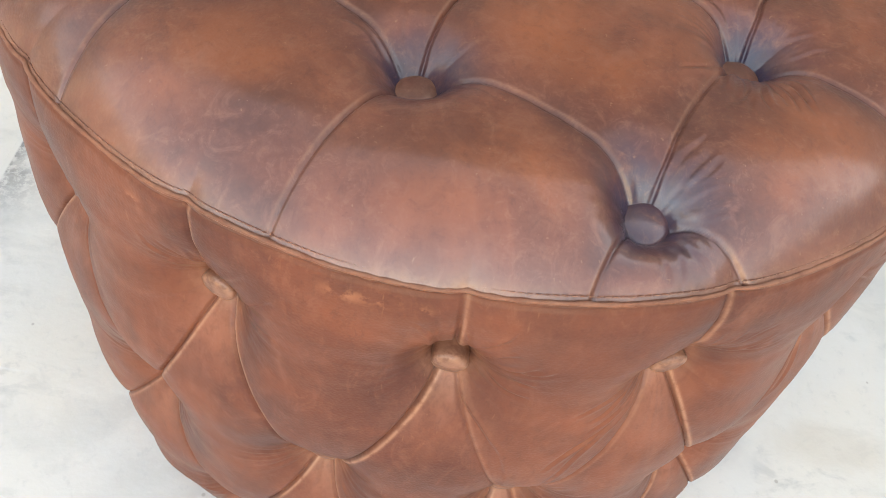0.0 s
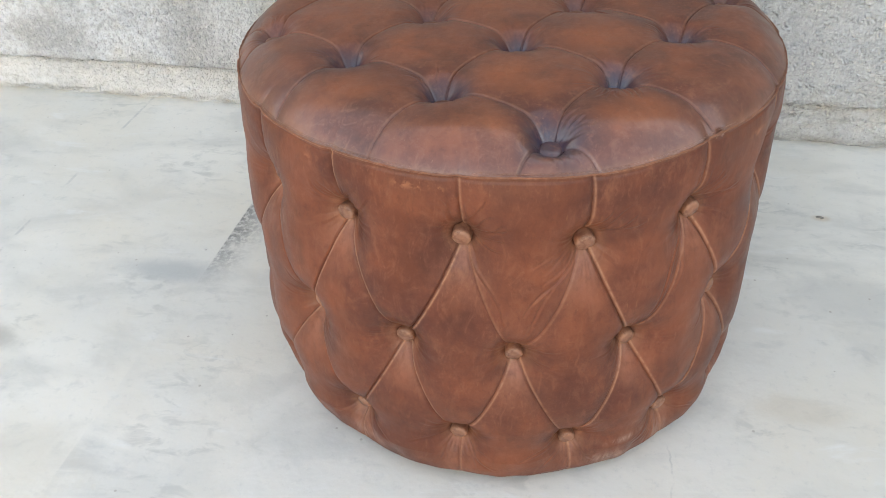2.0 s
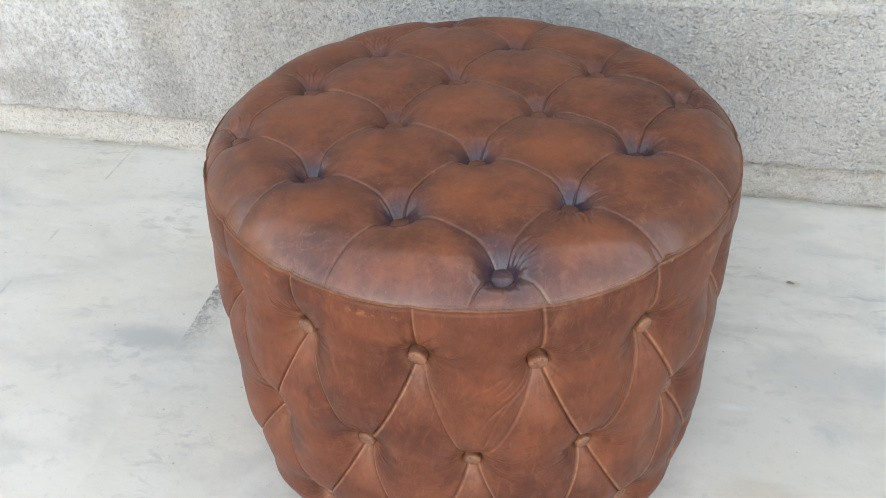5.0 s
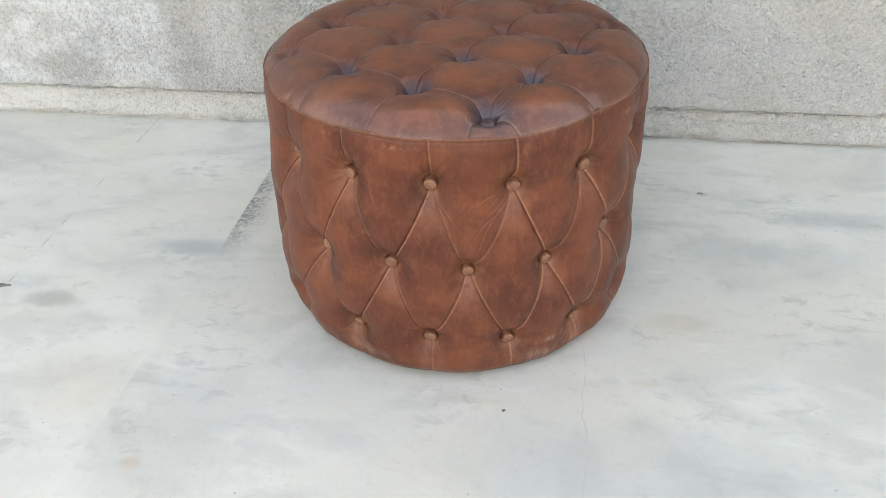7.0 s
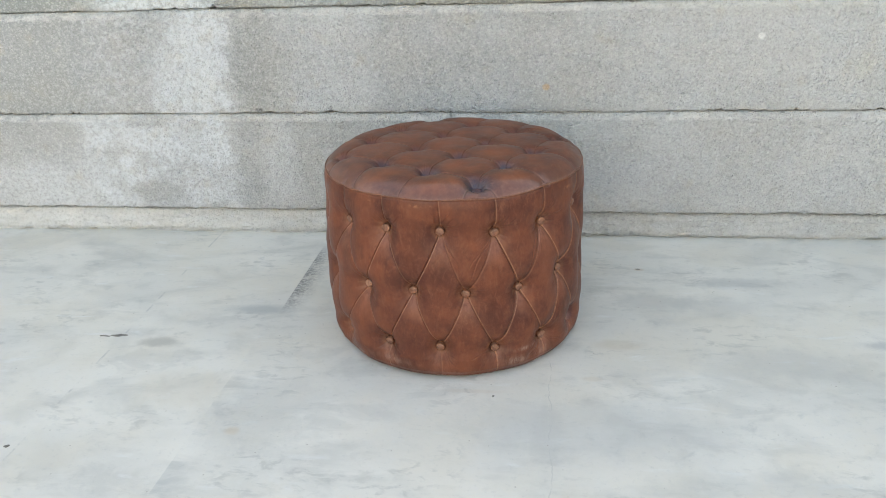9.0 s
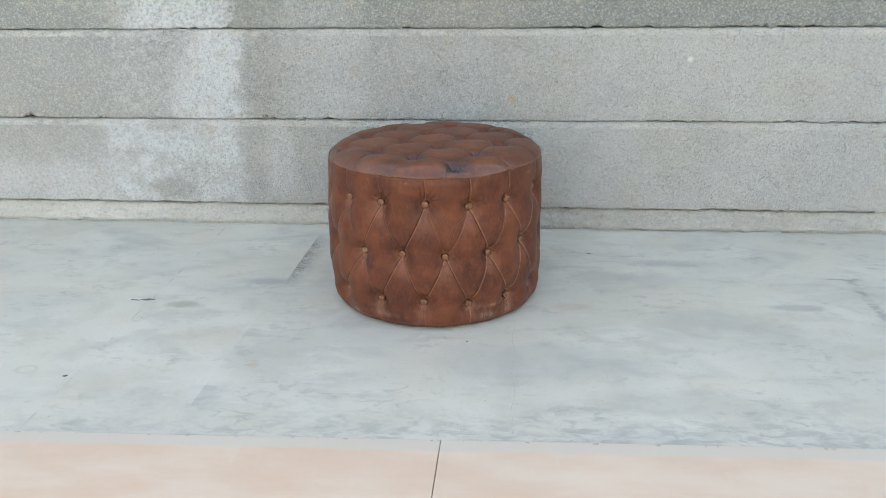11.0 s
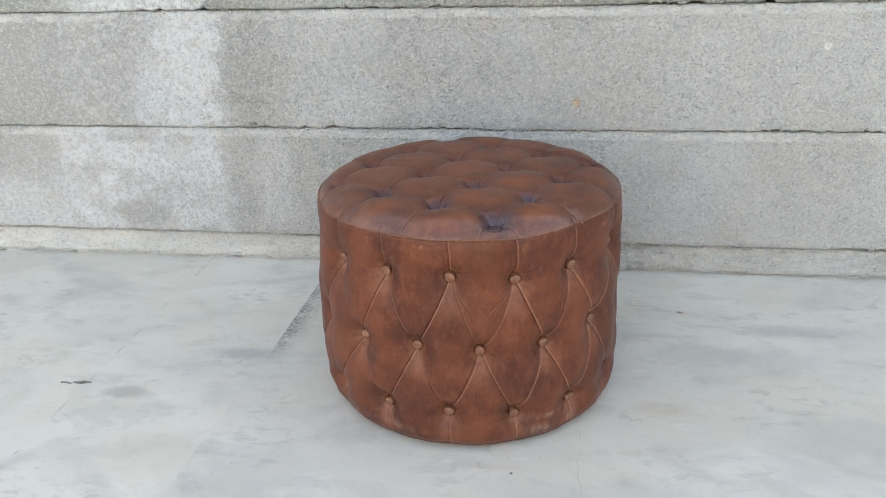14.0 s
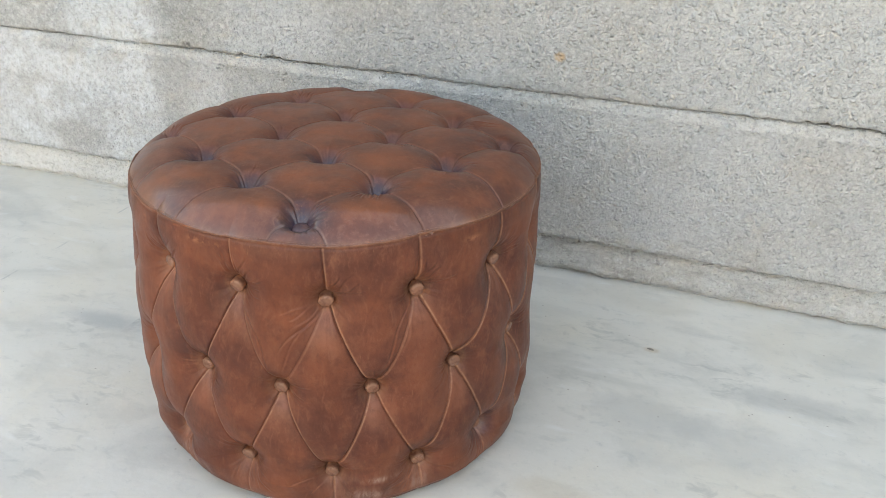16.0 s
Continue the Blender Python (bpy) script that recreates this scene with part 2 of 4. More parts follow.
    warm = n.noise(n.mapping(n.world, loc=(8, 0, 2)), 15.0, 3.0, 0.5)
    col = n.mix(n.ramp(warm, 0.58, 0.8, 0.0, 0.5), col, (0.47, 0.43, 0.36))
    tan = n.noise(n.mapping(n.world, loc=(1, 0, 12)), 2.8, 4.0, 0.55)
    col = n.mix(n.math("MULTIPLY", n.ramp(tan, 0.46, 0.66, 0.0, 0.35), n.math("SUBTRACT", 1.0, white)), col, (0.395, 0.378, 0.340))
    # rust spot, lime drop and a nick over the joint
    for cx, cz, rx, rz, tint in ((0.205, 0.452, 0.010, 0.009, (0.55, 0.36, 0.20)), (0.762, 0.582, 0.010, 0.009, (0.80, 0.80, 0.78)), (-0.625, 0.392, 0.013, 0.007, (0.08, 0.08, 0.075)), (1.03, 0.50, 0.022, 0.035, (0.52, 0.525, 0.49))):
        col = n.mix(n.math("MULTIPLY", n.spot(x, z, cx, cz, rx, rz, 0.4, wob, 1.4), 0.8), col, tint)
    col = n.mix(n.ramp(pebble, 0.55, 0.15, 0.0, 0.35), col, (0.58, 0.585, 0.575))
    pits = n.noise(n.mapping(n.world, loc=(2, 2, 2)), 210.0, 2.0, 0.5)
    col = n.mix(n.ramp(pits, 0.66, 0.76, 0.0, 0.55), col, (0.17, 0.17, 0.16))
    rough_foot = n.noise(n.mapping(n.world, scale=(0.7, 1, 1.4), loc=(5, 1, 1)), 38.0, 6.0, 0.7)
    # worn bright arris and dirt in the joints
    col = n.mix(n.math("MULTIPLY", n.attr("arris"), n.ramp(rough_foot, 0.40, 0.6, 0.0, 0.6)), col, (0.62, 0.61, 0.58))
    col = n.mix(n.math("MULTIPLY", n.ramp(z, 0.086, 0.078), n.ramp(rough_foot, 0.44, 0.32, 0.0, 0.35)), col, (0.24, 0.24, 0.22))
    col = n.mix(n.math("MULTIPLY", n.ramp(z, 0.086, 0.078), n.ramp(rough_foot, 0.54, 0.64, 0.0, 0.7)), col, (0.66, 0.665, 0.655))
    # light grains and dark pits of the cast face
    col = n.mix(n.ramp(grain, 0.46, 0.36, 0.0, 0.34), col, n.mix(0.5, col, (0.12, 0.125, 0.12)))
    col = n.mix(n.ramp(grain, 0.54, 0.65, 0.0, 0.30), col, n.mix(0.7, col, (0.75, 0.76, 0.75)))
    sand = n.noise(n.mapping(n.world, loc=(7, 1, 4)), 260.0, 4.0, 0.65)
    col = n.mix(n.ramp(sand, 0.46, 0.37, 0.0, 0.26), col, n.mix(0.55, col, (0.13, 0.135, 0.13)))
    col = n.mix(n.ramp(sand, 0.54, 0.64, 0.0, 0.26), col, n.mix(0.6, col, (0.78, 0.79, 0.79)))
    # thrown roughcast: crisp worm-like lumps, flatter towards one end where it was trowelled
    warp = n.t.nodes.new("ShaderNodeVectorMath")
    warp.operation = "MULTIPLY_ADD"
    stir = n.t.nodes.new("ShaderNodeTexNoise")
    n.put(n.world, stir.inputs["Vector"])
    stir.inputs["Scale"].default_value = 90.0
    n.put(stir.outputs["Color"], warp.inputs[0])
    warp.inputs[1].default_value = (0.008, 0.008, 0.008)
    n.put(n.world, warp.inputs[2])
    lumps = n.math("MULTIPLY", n.ramp(n.voronoi(warp.outputs[0], 125.0), 0.62, 0.12), n.ramp(n.noise(n.mapping(n.world, loc=(9, 3, 6)), 58.0, 3.0, 0.6), 0.42, 0.56))
    small = n.ramp(n.noise(n.mapping(n.world, loc=(3, 9, 2)), 230.0, 2.0, 0.5, 0.2), 0.42, 0.66)
    flat = n.ramp(n.math("ADD", x, n.math("MULTIPLY", jag, 1.5)), -1.30, -0.80, 0.40, 1.0)
    h = n.math("ADD", n.math("ADD", n.math("MULTIPLY", lumps, 1.0), n.math("MULTIPLY", small, 0.5)), n.math("MULTIPLY", sand, 0.35))
    h = n.math("MULTIPLY", h, flat)
    b = n.bump(h, 0.0036, 1.0)
    return n.done(col, 0.92, b, 0.2)


def marble_material():
    n = Nodes("weathered white marble")
    x, y, z = n.split(n.world)
    cloud = n.noise(n.mapping(n.world, scale=(0.9, 1.2, 1)), 2.6, 4.0, 0.5, 0.5)
    smear = n.noise(n.mapping(n.world, scale=(0.8, 1.3, 1), loc=(7, 3, 0)), 4.6, 5.0, 0.55, 0.7)
    fine = n.noise(n.mapping(n.world, scale=(0.8, 1.25, 1), loc=(2, 8, 0)), 20.0, 6.0, 0.62, 0.5)
    col = n.mix(n.ramp(cloud, 0.36, 0.64), (0.600, 0.590, 0.552), (0.678, 0.658, 0.608))
    col = n.mix(n.ramp(smear, 0.48, 0.72, 0.0, 0.62), col, (0.462, 0.462, 0.434))
    smudge = n.noise(n.mapping(n.world, scale=(0.8, 1.4, 1), loc=(11, 2, 0)), 9.0, 5.0, 0.6, 0.5)
    col = n.mix(n.ramp(smudge, 0.50, 0.68, 0.0, 0.45), col, (0.445, 0.447, 0.424))
    col = n.mix(n.ramp(fine, 0.57, 0.74, 0.0, 0.40), col, (0.34, 0.36, 0.36))
    col = n.mix(n.ramp(fine, 0.40, 0.28, 0.0, 0.35), col, (0.63, 0.63, 0.615))
    warm = n.noise(n.mapping(n.world, loc=(1, 5, 0)), 3.4, 4.0, 0.55)
    col = n.mix(n.ramp(warm, 0.42, 0.66, 0.0, 0.6), col, (0.63, 0.590, 0.515))
    rusty = n.noise(n.mapping(n.world, loc=(6, 1, 0)), 16.0, 6.0, 0.68)
    col = n.mix(n.ramp(rusty, 0.66, 0.78, 0.0, 0.35), col, (0.50, 0.40, 0.30))
    grit = n.noise(n.mapping(n.world, loc=(5, 9, 0)), 75.0, 6.0, 0.7)
    col = n.mix(n.ramp(grit, 0.54, 0.70, 0.0, 0.28), col, (0.40, 0.41, 0.40))
    col = n.mix(n.ramp(grit, 0.44, 0.32, 0.0, 0.25), col, (0.63, 0.628, 0.61))
    wob = n.noise(n.mapping(n.world, loc=(3, 3, 0)), 18.0, 6.0, 0.7)
    # small grey smears in clusters, and milky wipe marks
    clump = n.ramp(n.noise(n.mapping(n.world, loc=(9, 6, 0)), 5.5, 3.0, 0.5), 0.50, 0.66)
    dab = n.noise(n.mapping(n.world, scale=(0.7, 1.5, 1), loc=(8, 5, 0)), 30.0, 5.0, 0.62, 0.6)
    col = n.mix(n.math("MULTIPLY", clump, n.ramp(dab, 0.50, 0.66, 0.0, 0.42)), col, (0.315, 0.322, 0.308))
    milk = n.noise(n.mapping(n.world, scale=(0.5, 1.8, 1), loc=(1, 9, 0)), 13.0, 5.0, 0.6, 0.5)
    col = n.mix(n.ramp(milk, 0.60, 0.74, 0.0, 0.55), col, (0.68, 0.69, 0.68))
    # tones of the single slabs, and grime wiped against the front edge
    slab_x = n.math("ADD", x, n.math("MULTIPLY", y, -0.024))
    col = n.mix(n.math("MULTIPLY", n.ramp(slab_x, -0.4706, -0.4702), n.ramp(x, 0.225, 0.215, 0.0, 0.05)), col, (0.42, 0.44, 0.44))
    col = n.mix(n.math("MULTIPLY", n.ramp(x, -0.797, -0.799), n.ramp(y, 0.32, 0.10, 0.0, 0.14)), col, (0.66, 0.66, 0.65))
    col = n.mix(n.math("MULTIPLY", n.ramp(n.math("ABSOLUTE", n.math("SUBTRACT", x, -0.797)), 0.004, 0.001), n.ramp(wob, 0.48, 0.62, 0.0, 0.55)), col, (0.36, 0.37, 0.37))
    inset = n.math("SUBTRACT", n.math("ADD", y, 0.243), n.math("MULTIPLY", x, 0.034))
    grime = n.math("MULTIPLY", n.ramp(n.math("ADD", inset, n.math("MULTIPLY", wob, 0.10)), 0.20, 0.05), n.ramp(dab, 0.42, 0.62, 0.12, 0.62))
    col = n.mix(n.math("MULTIPLY", grime, n.ramp(x, -0.75, -0.1, 0.35, 1.0)), col, (0.320, 0.345, 0.350))
    # dirt in the joint round the corner of a further slab
    corner = n.math("MULTIPLY", n.ramp(n.math("ABSOLUTE", n.math("SUBTRACT", x, 1.196)), 0.020, 0.004), n.ramp(y, 0.672, 0.655))
    corner = n.math("MAXIMUM", corner, n.math("MULTIPLY", n.math("MULTIPLY", n.ramp(n.math("ABSOLUTE", n.math("SUBTRACT", y, 0.660)), 0.012, 0.003), n.ramp(x, 1.05, 1.15)), n.ramp(x, 1.26, 1.20)))
    col = n.mix(n.math("MULTIPLY", corner, n.ramp(dab, 0.40, 0.60, 0.08, 0.60)), col, (0.27, 0.285, 0.28))
    # dirt caught along a slab edge, sharp on one side
    side = n.math("ADD", x, n.math("MULTIPLY", n.math("SUBTRACT", y, 0.74), -0.012))
    streak = n.math("MULTIPLY", n.ramp(side, -0.4495, -0.4470), n.ramp(n.math("ADD", side, n.math("MULTIPLY", wob, 0.06)), -0.350, -0.420))
    streak = n.math("MULTIPLY", streak, n.math("MULTIPLY", n.ramp(n.math("ADD", y, n.math("MULTIPLY", wob, 0.12)), 0.565, 0.68), n.ramp(y, 0.98, 0.86)))
    streak = n.math("MULTIPLY", streak, n.math("MULTIPLY", n.ramp(fine, 0.30, 0.52, 0.25, 1.0), n.ramp(n.noise(n.mapping(n.world, loc=(4, 2, 0)), 110.0, 6.0, 0.75), 0.40, 0.56, 0.25, 1.0)))
    col = n.mix(n.math("MULTIPLY", streak, 0.92), col, (0.17, 0.165, 0.165))
    # faint dirt down the rest of that joint, and a hair crack with a wandering line
    rest = n.math("MULTIPLY", n.ramp(n.math("ADD", x, n.math("MULTIPLY", y, -0.024)), -0.4725, -0.4700), n.ramp(n.math("ADD", x, n.math("MULTIPLY", wob, 0.06)), -0.37, -0.455))
    rest = n.math("MULTIPLY", rest, n.math("MULTIPLY", n.ramp(y, 0.40, 0.18), n.ramp(smudge, 0.44, 0.62, 0.0, 0.45)))
    col = n.mix(rest, col, (0.30, 0.33, 0.34))
    wander = n.math("MULTIPLY", n.math("SUBTRACT", n.noise(n.mapping(n.world, scale=(0, 1, 1), loc=(5, 0, 0)), 11.0, 5.0, 0.6), 0.5), 0.035)
    off = n.math("ABSOLUTE", n.math("SUBTRACT", n.math("SUBTRACT", x, 0.226), wander))
    hair = n.math("MULTIPLY", n.ramp(off, 0.0016, 0.0005), n.math("MULTIPLY", n.ramp(y, 0.42, 0.36), n.ramp(wob, 0.40, 0.6, 0.0, 0.40)))
    col = n.mix(hair, col, (0.34, 0.35, 0.34))
    tail = n.spot(x, y, -0.50, 0.545, 0.075, 0.022, 0.6, wob, 1.2)
    col = n.mix(n.math("MULTIPLY", tail, 0.6), col, (0.30, 0.33, 0.34))
    for cx, cy, rx, ry, tint, amount in (
        (0.065, 0.212, 0.06, 0.007, (0.50, 0.38, 0.27), 0.18),
        (0.314, 0.274, 0.022, 0.008, (0.50, 0.38, 0.26), 0.20),
        (-0.393, 0.041, 0.014, 0.012, (0.58, 0.40, 0.22), 0.4),
        (-0.694, 0.372, 0.036, 0.022, (0.41, 0.39, 0.35), 0.6),
        (0.30, 0.10, 0.24, 0.09, (0.38, 0.395, 0.39), 0.32),
        (0.74, 0.36, 0.13, 0.06, (0.38, 0.395, 0.39), 0.34),
        (-0.36, 0.10, 0.10, 0.13, (0.36, 0.38, 0.38), 0.34),
        (0.62, 0.62, 0.10, 0.05, (0.38, 0.395, 0.39), 0.30),
        (-0.55, 0.18, 0.10, 0.07, (0.60, 0.545, 0.46), 0.40),
        (0.462, 0.829, 0.014, 0.007, (0.45, 0.36, 0.27), 0.6),
        (0.695, 0.755, 0.11, 0.030, (0.34, 0.355, 0.35), 0.42),
        (0.485, 0.640, 0.10, 0.045, (0.34, 0.355, 0.35), 0.36),
        (0.985, 0.450, 0.07, 0.020, (0.30, 0.315, 0.33), 0.50),
        (0.640, -0.070, 0.20, 0.055, (0.37, 0.385, 0.375), 0.32),
        (0.220, 0.060, 0.030, 0.110, (0.37, 0.38, 0.37), 0.22),
        (-0.687, 0.366, 0.050, 0.020, (0.38, 0.375, 0.345), 0.55),
        (0.375, 0.420, 0.050, 0.020, (0.50, 0.43, 0.34), 0.35),
    ):
        col = n.mix(n.math("MULTIPLY", n.spot(x, y, cx, cy, rx, ry, 0.5, wob, 1.6), amount), col, tint)
    # the ring that a wet can left
    ring = n.math("SUBTRACT", n.spot(x, y, -0.926, -0.016, 0.026, 0.020, 0.25, wob, 0.5), n.spot(x, y, -0.926, -0.016, 0.020, 0.014, 0.25, wob, 0.5))
    col = n.mix(n.math("MULTIPLY", ring, 0.32), col, (0.36, 0.37, 0.35))
    speck = n.voronoi(n.world, 26.0)
    col = n.mix(n.ramp(speck, 0.055, 0.035, 0.0, 0.5), col, (0.25, 0.22, 0.18))
    rough = n.ramp(smear, 0.35, 0.7, 0.42, 0.62)
    b = n.bump(n.noise(n.world, 90.0, 5.0, 0.6), 0.0012, 0.35)
    return n.done(col, rough, b, 0.35)


def terracotta_material():
    n = Nodes("pale terracotta paving")
    x, y, z = n.split(n.world)
    cloud = n.noise(n.mapping(n.world, scale=(0.6, 1.5, 1)), 5.0, 5.0, 0.6)
    col = n.mix(n.ramp(cloud, 0.35, 0.68), (0.70, 0.515, 0.415), (0.73, 0.600, 0.515))
    wob = n.noise(n.world, 14.0, 4.0, 0.6)
    lip = n.math("SUBTRACT", n.math("MULTIPLY", x, 0.032), y)
    edge = n.ramp(n.math("ADD", lip, n.math("MULTIPLY", wob, 0.02)), 0.300, 0.286)
    col = n.mix(n.math("MULTIPLY", edge, 0.9), col, (0.625, 0.575, 0.520))
    drip = n.noise(n.mapping(n.world, scale=(3.0, 0.7, 1)), 12.0, 3.0, 0.6)
    col = n.mix(n.ramp(drip, 0.58, 0.80, 0.0, 0.22), col, (0.74, 0.68, 0.62))
    crumb = n.math("MULTIPLY", n.ramp(lip, 0.2535, 0.2485), n.ramp(n.noise(n.mapping(n.world, scale=(1, 0, 0)), 22.0, 5.0, 0.7), 0.54, 0.62, 0.0, 0.5))
    col = n.mix(crumb, col, (0.20, 0.19, 0.175))
    b = n.bump(n.noise(n.world, 160.0, 4.0, 0.6), 0.0008, 0.4)
    return n.done(col, 0.6, b, 0.3)


def plain_material(name, a, b, scale, rough, bump=0.001):
    n = Nodes(name)
    f = n.noise(n.world, scale, 5.0, 0.6)
    return n.done(n.mix(n.ramp(f, 0.35, 0.65), a, b), rough, n.bump(n.noise(n.world, scale * 9, 4.0), bump, 0.5), 0.3)


LEATHER = leather_material("antique brown leather")
THREAD = plain_material("brown thread", (0.17, 0.070, 0.048), (0.24, 0.110, 0.075), 300.0, 0.7, 0.0003)
LINING = plain_material("black lining cloth", (0.02, 0.02, 0.02), (0.03, 0.03, 0.03), 200.0, 0.9)
CONCRETE = concrete_material()
MARBLE = marble_material()
TERRACOTTA = terracotta_material()
MORTAR = plain_material("grey mortar bed", (0.30, 0.30, 0.28), (0.42, 0.42, 0.40), 12.0, 0.9)
EARTH = plain_material("dusty ground", (0.24, 0.21, 0.17), (0.32, 0.29, 0.24), 1.5, 0.95)
# grey set for how much light the unseen added walls bounce
BOUNCE_GREY = plain_material("grey bounce wall", (0.26, 0.268, 0.276), (0.35, 0.358, 0.366), 3.0, 0.9)
GRIT = plain_material("dark grit", (0.15, 0.14, 0.125), (0.27, 0.25, 0.22), 90.0, 0.9)


# ---- mesh helpers ----
def part(name, bm, material, parent=None, label=""):
    """Links a bmesh as one mesh object, under a thing or a part if one is given."""
    me = bpy.data.meshes.new(name)
    bm.to_mesh(me)
    bm.free()
    me.materials.append(material)
    ob = new(name, me)
    ob.parent = parent
    return tagged(ob, label)


def grid_mesh(name, points, material, closed_u=False, smooth=True):
    """A mesh from an array of points (rows, columns, 3)."""
    nv, nu, _ = points.shape
    idx = np.arange(nv * nu).reshape(nv, nu)
    right = np.roll(idx, -1, 1) if closed_u else idx[:, 1:]
    left = idx if closed_u else idx[:, :-1]
    quads = np.stack([left[:-1], right[:-1], right[1:], left[1:]], -1).reshape(-1, 4)
    me = bpy.data.meshes.new(name)
    me.vertices.add(nv * nu)
    me.vertices.foreach_set("co", points.reshape(-1).astype(np.float32))
    me.loops.add(quads.size)
    me.loops.foreach_set("vertex_index", quads.reshape(-1).astype(np.int32))
    me.polygons.add(len(quads))
    me.polygons.foreach_set("loop_start", np.arange(0, quads.size, 4, dtype=np.int32))
    me.update(calc_edges=True)
    me.polygons.foreach_set("use_smooth", np.full(len(quads), smooth))
    me.materials.append(material)
    return me


def float_layer(me, name, values):
    me.attributes.new(name, "FLOAT", "POINT").data.foreach_set("value", values.reshape(-1).astype(np.float32))


_TABLE = np.random.RandomState(7).rand(256, 256)


def value_noise(u, v):
    """Smooth noise between -1 and 1 over two arrays."""
    iu, iv = np.floor(u).astype(int), np.floor(v).astype(int)
    fu, fv = u - iu, v - iv
    fu, fv = fu * fu * (3 - 2 * fu), fv * fv * (3 - 2 * fv)
    a, b = _TABLE[iu % 256, iv % 256], _TABLE[(iu + 1) % 256, iv % 256]
    c, d = _TABLE[iu % 256, (iv + 1) % 256], _TABLE[(iu + 1) % 256, (iv + 1) % 256]
    return 2 * ((a * (1 - fu) + b * fu) * (1 - fv) + (c * (1 - fu) + d * fu) * fv) - 1


def spin_noise(angle, freq, along, seed):
    """Noise that runs round a button without a seam."""
    return value_noise(60 + freq * np.cos(angle) + seed * 31 + along, 60 + freq * np.sin(angle) + seed * 57 - along)


def fractal(u, v, octaves=4):
    return sum(value_noise(u * 2**k + 17 * k, v * 2**k + 5 * k) / 2**k for k in range(octaves)) / 1.8


# ---- the tufted stool ----
CX, CY = 0.002, 0.544
RS = 0.2876
A_DEG, A_Z = [-136.8, -114.0, -90.0, -67.4, -44.5, -18.8], [0.326, 0.333, 0.335, 0.326, 0.328, 0.331]
B_DEG, B_Z = [-150.0, -125.5, -102.3, -80.1, -56.7, -33.2, -8.5], [0.196, 0.195, 0.2035, 0.198, 0.1965, 0.206, 0.201]
C_DEG, C_Z = [-141.0, -115.2, -91.5, -68.1, -44.4, -22.0], [0.064, 0.071, 0.076, 0.066, 0.065, 0.069]


def all_round(deg):
    """Fifteen places on the ring: those given, and the rest evenly spread over the back."""
    deg, left = list(deg), 15 - len(deg)
    step = (360 - (deg[-1] - deg[0])) / (left + 1)
    return [radians(d) for d in deg + [deg[-1] + step * (k + 1) for k in range(left)]]


def heights(z):
    """The height of each button on the ring: those given, and their mean over the back."""
    return list(z) + [sum(z) / len(z)] * (15 - len(z))


RINGS = [(all_round(A_DEG), heights(A_Z)), (all_round(B_DEG), heights(B_Z)), (all_round(C_DEG), heights(C_Z))]
# how crisp the two pleats below each upper button are: those worn soft have a low number
CRISP_LEFT = {1: 1.0, 2: 1.0, 3: 0.30, 4: 0.40}
CRISP_RIGHT = {1: 0.9, 2: 0.35, 3: 1.05, 4: 1.0}


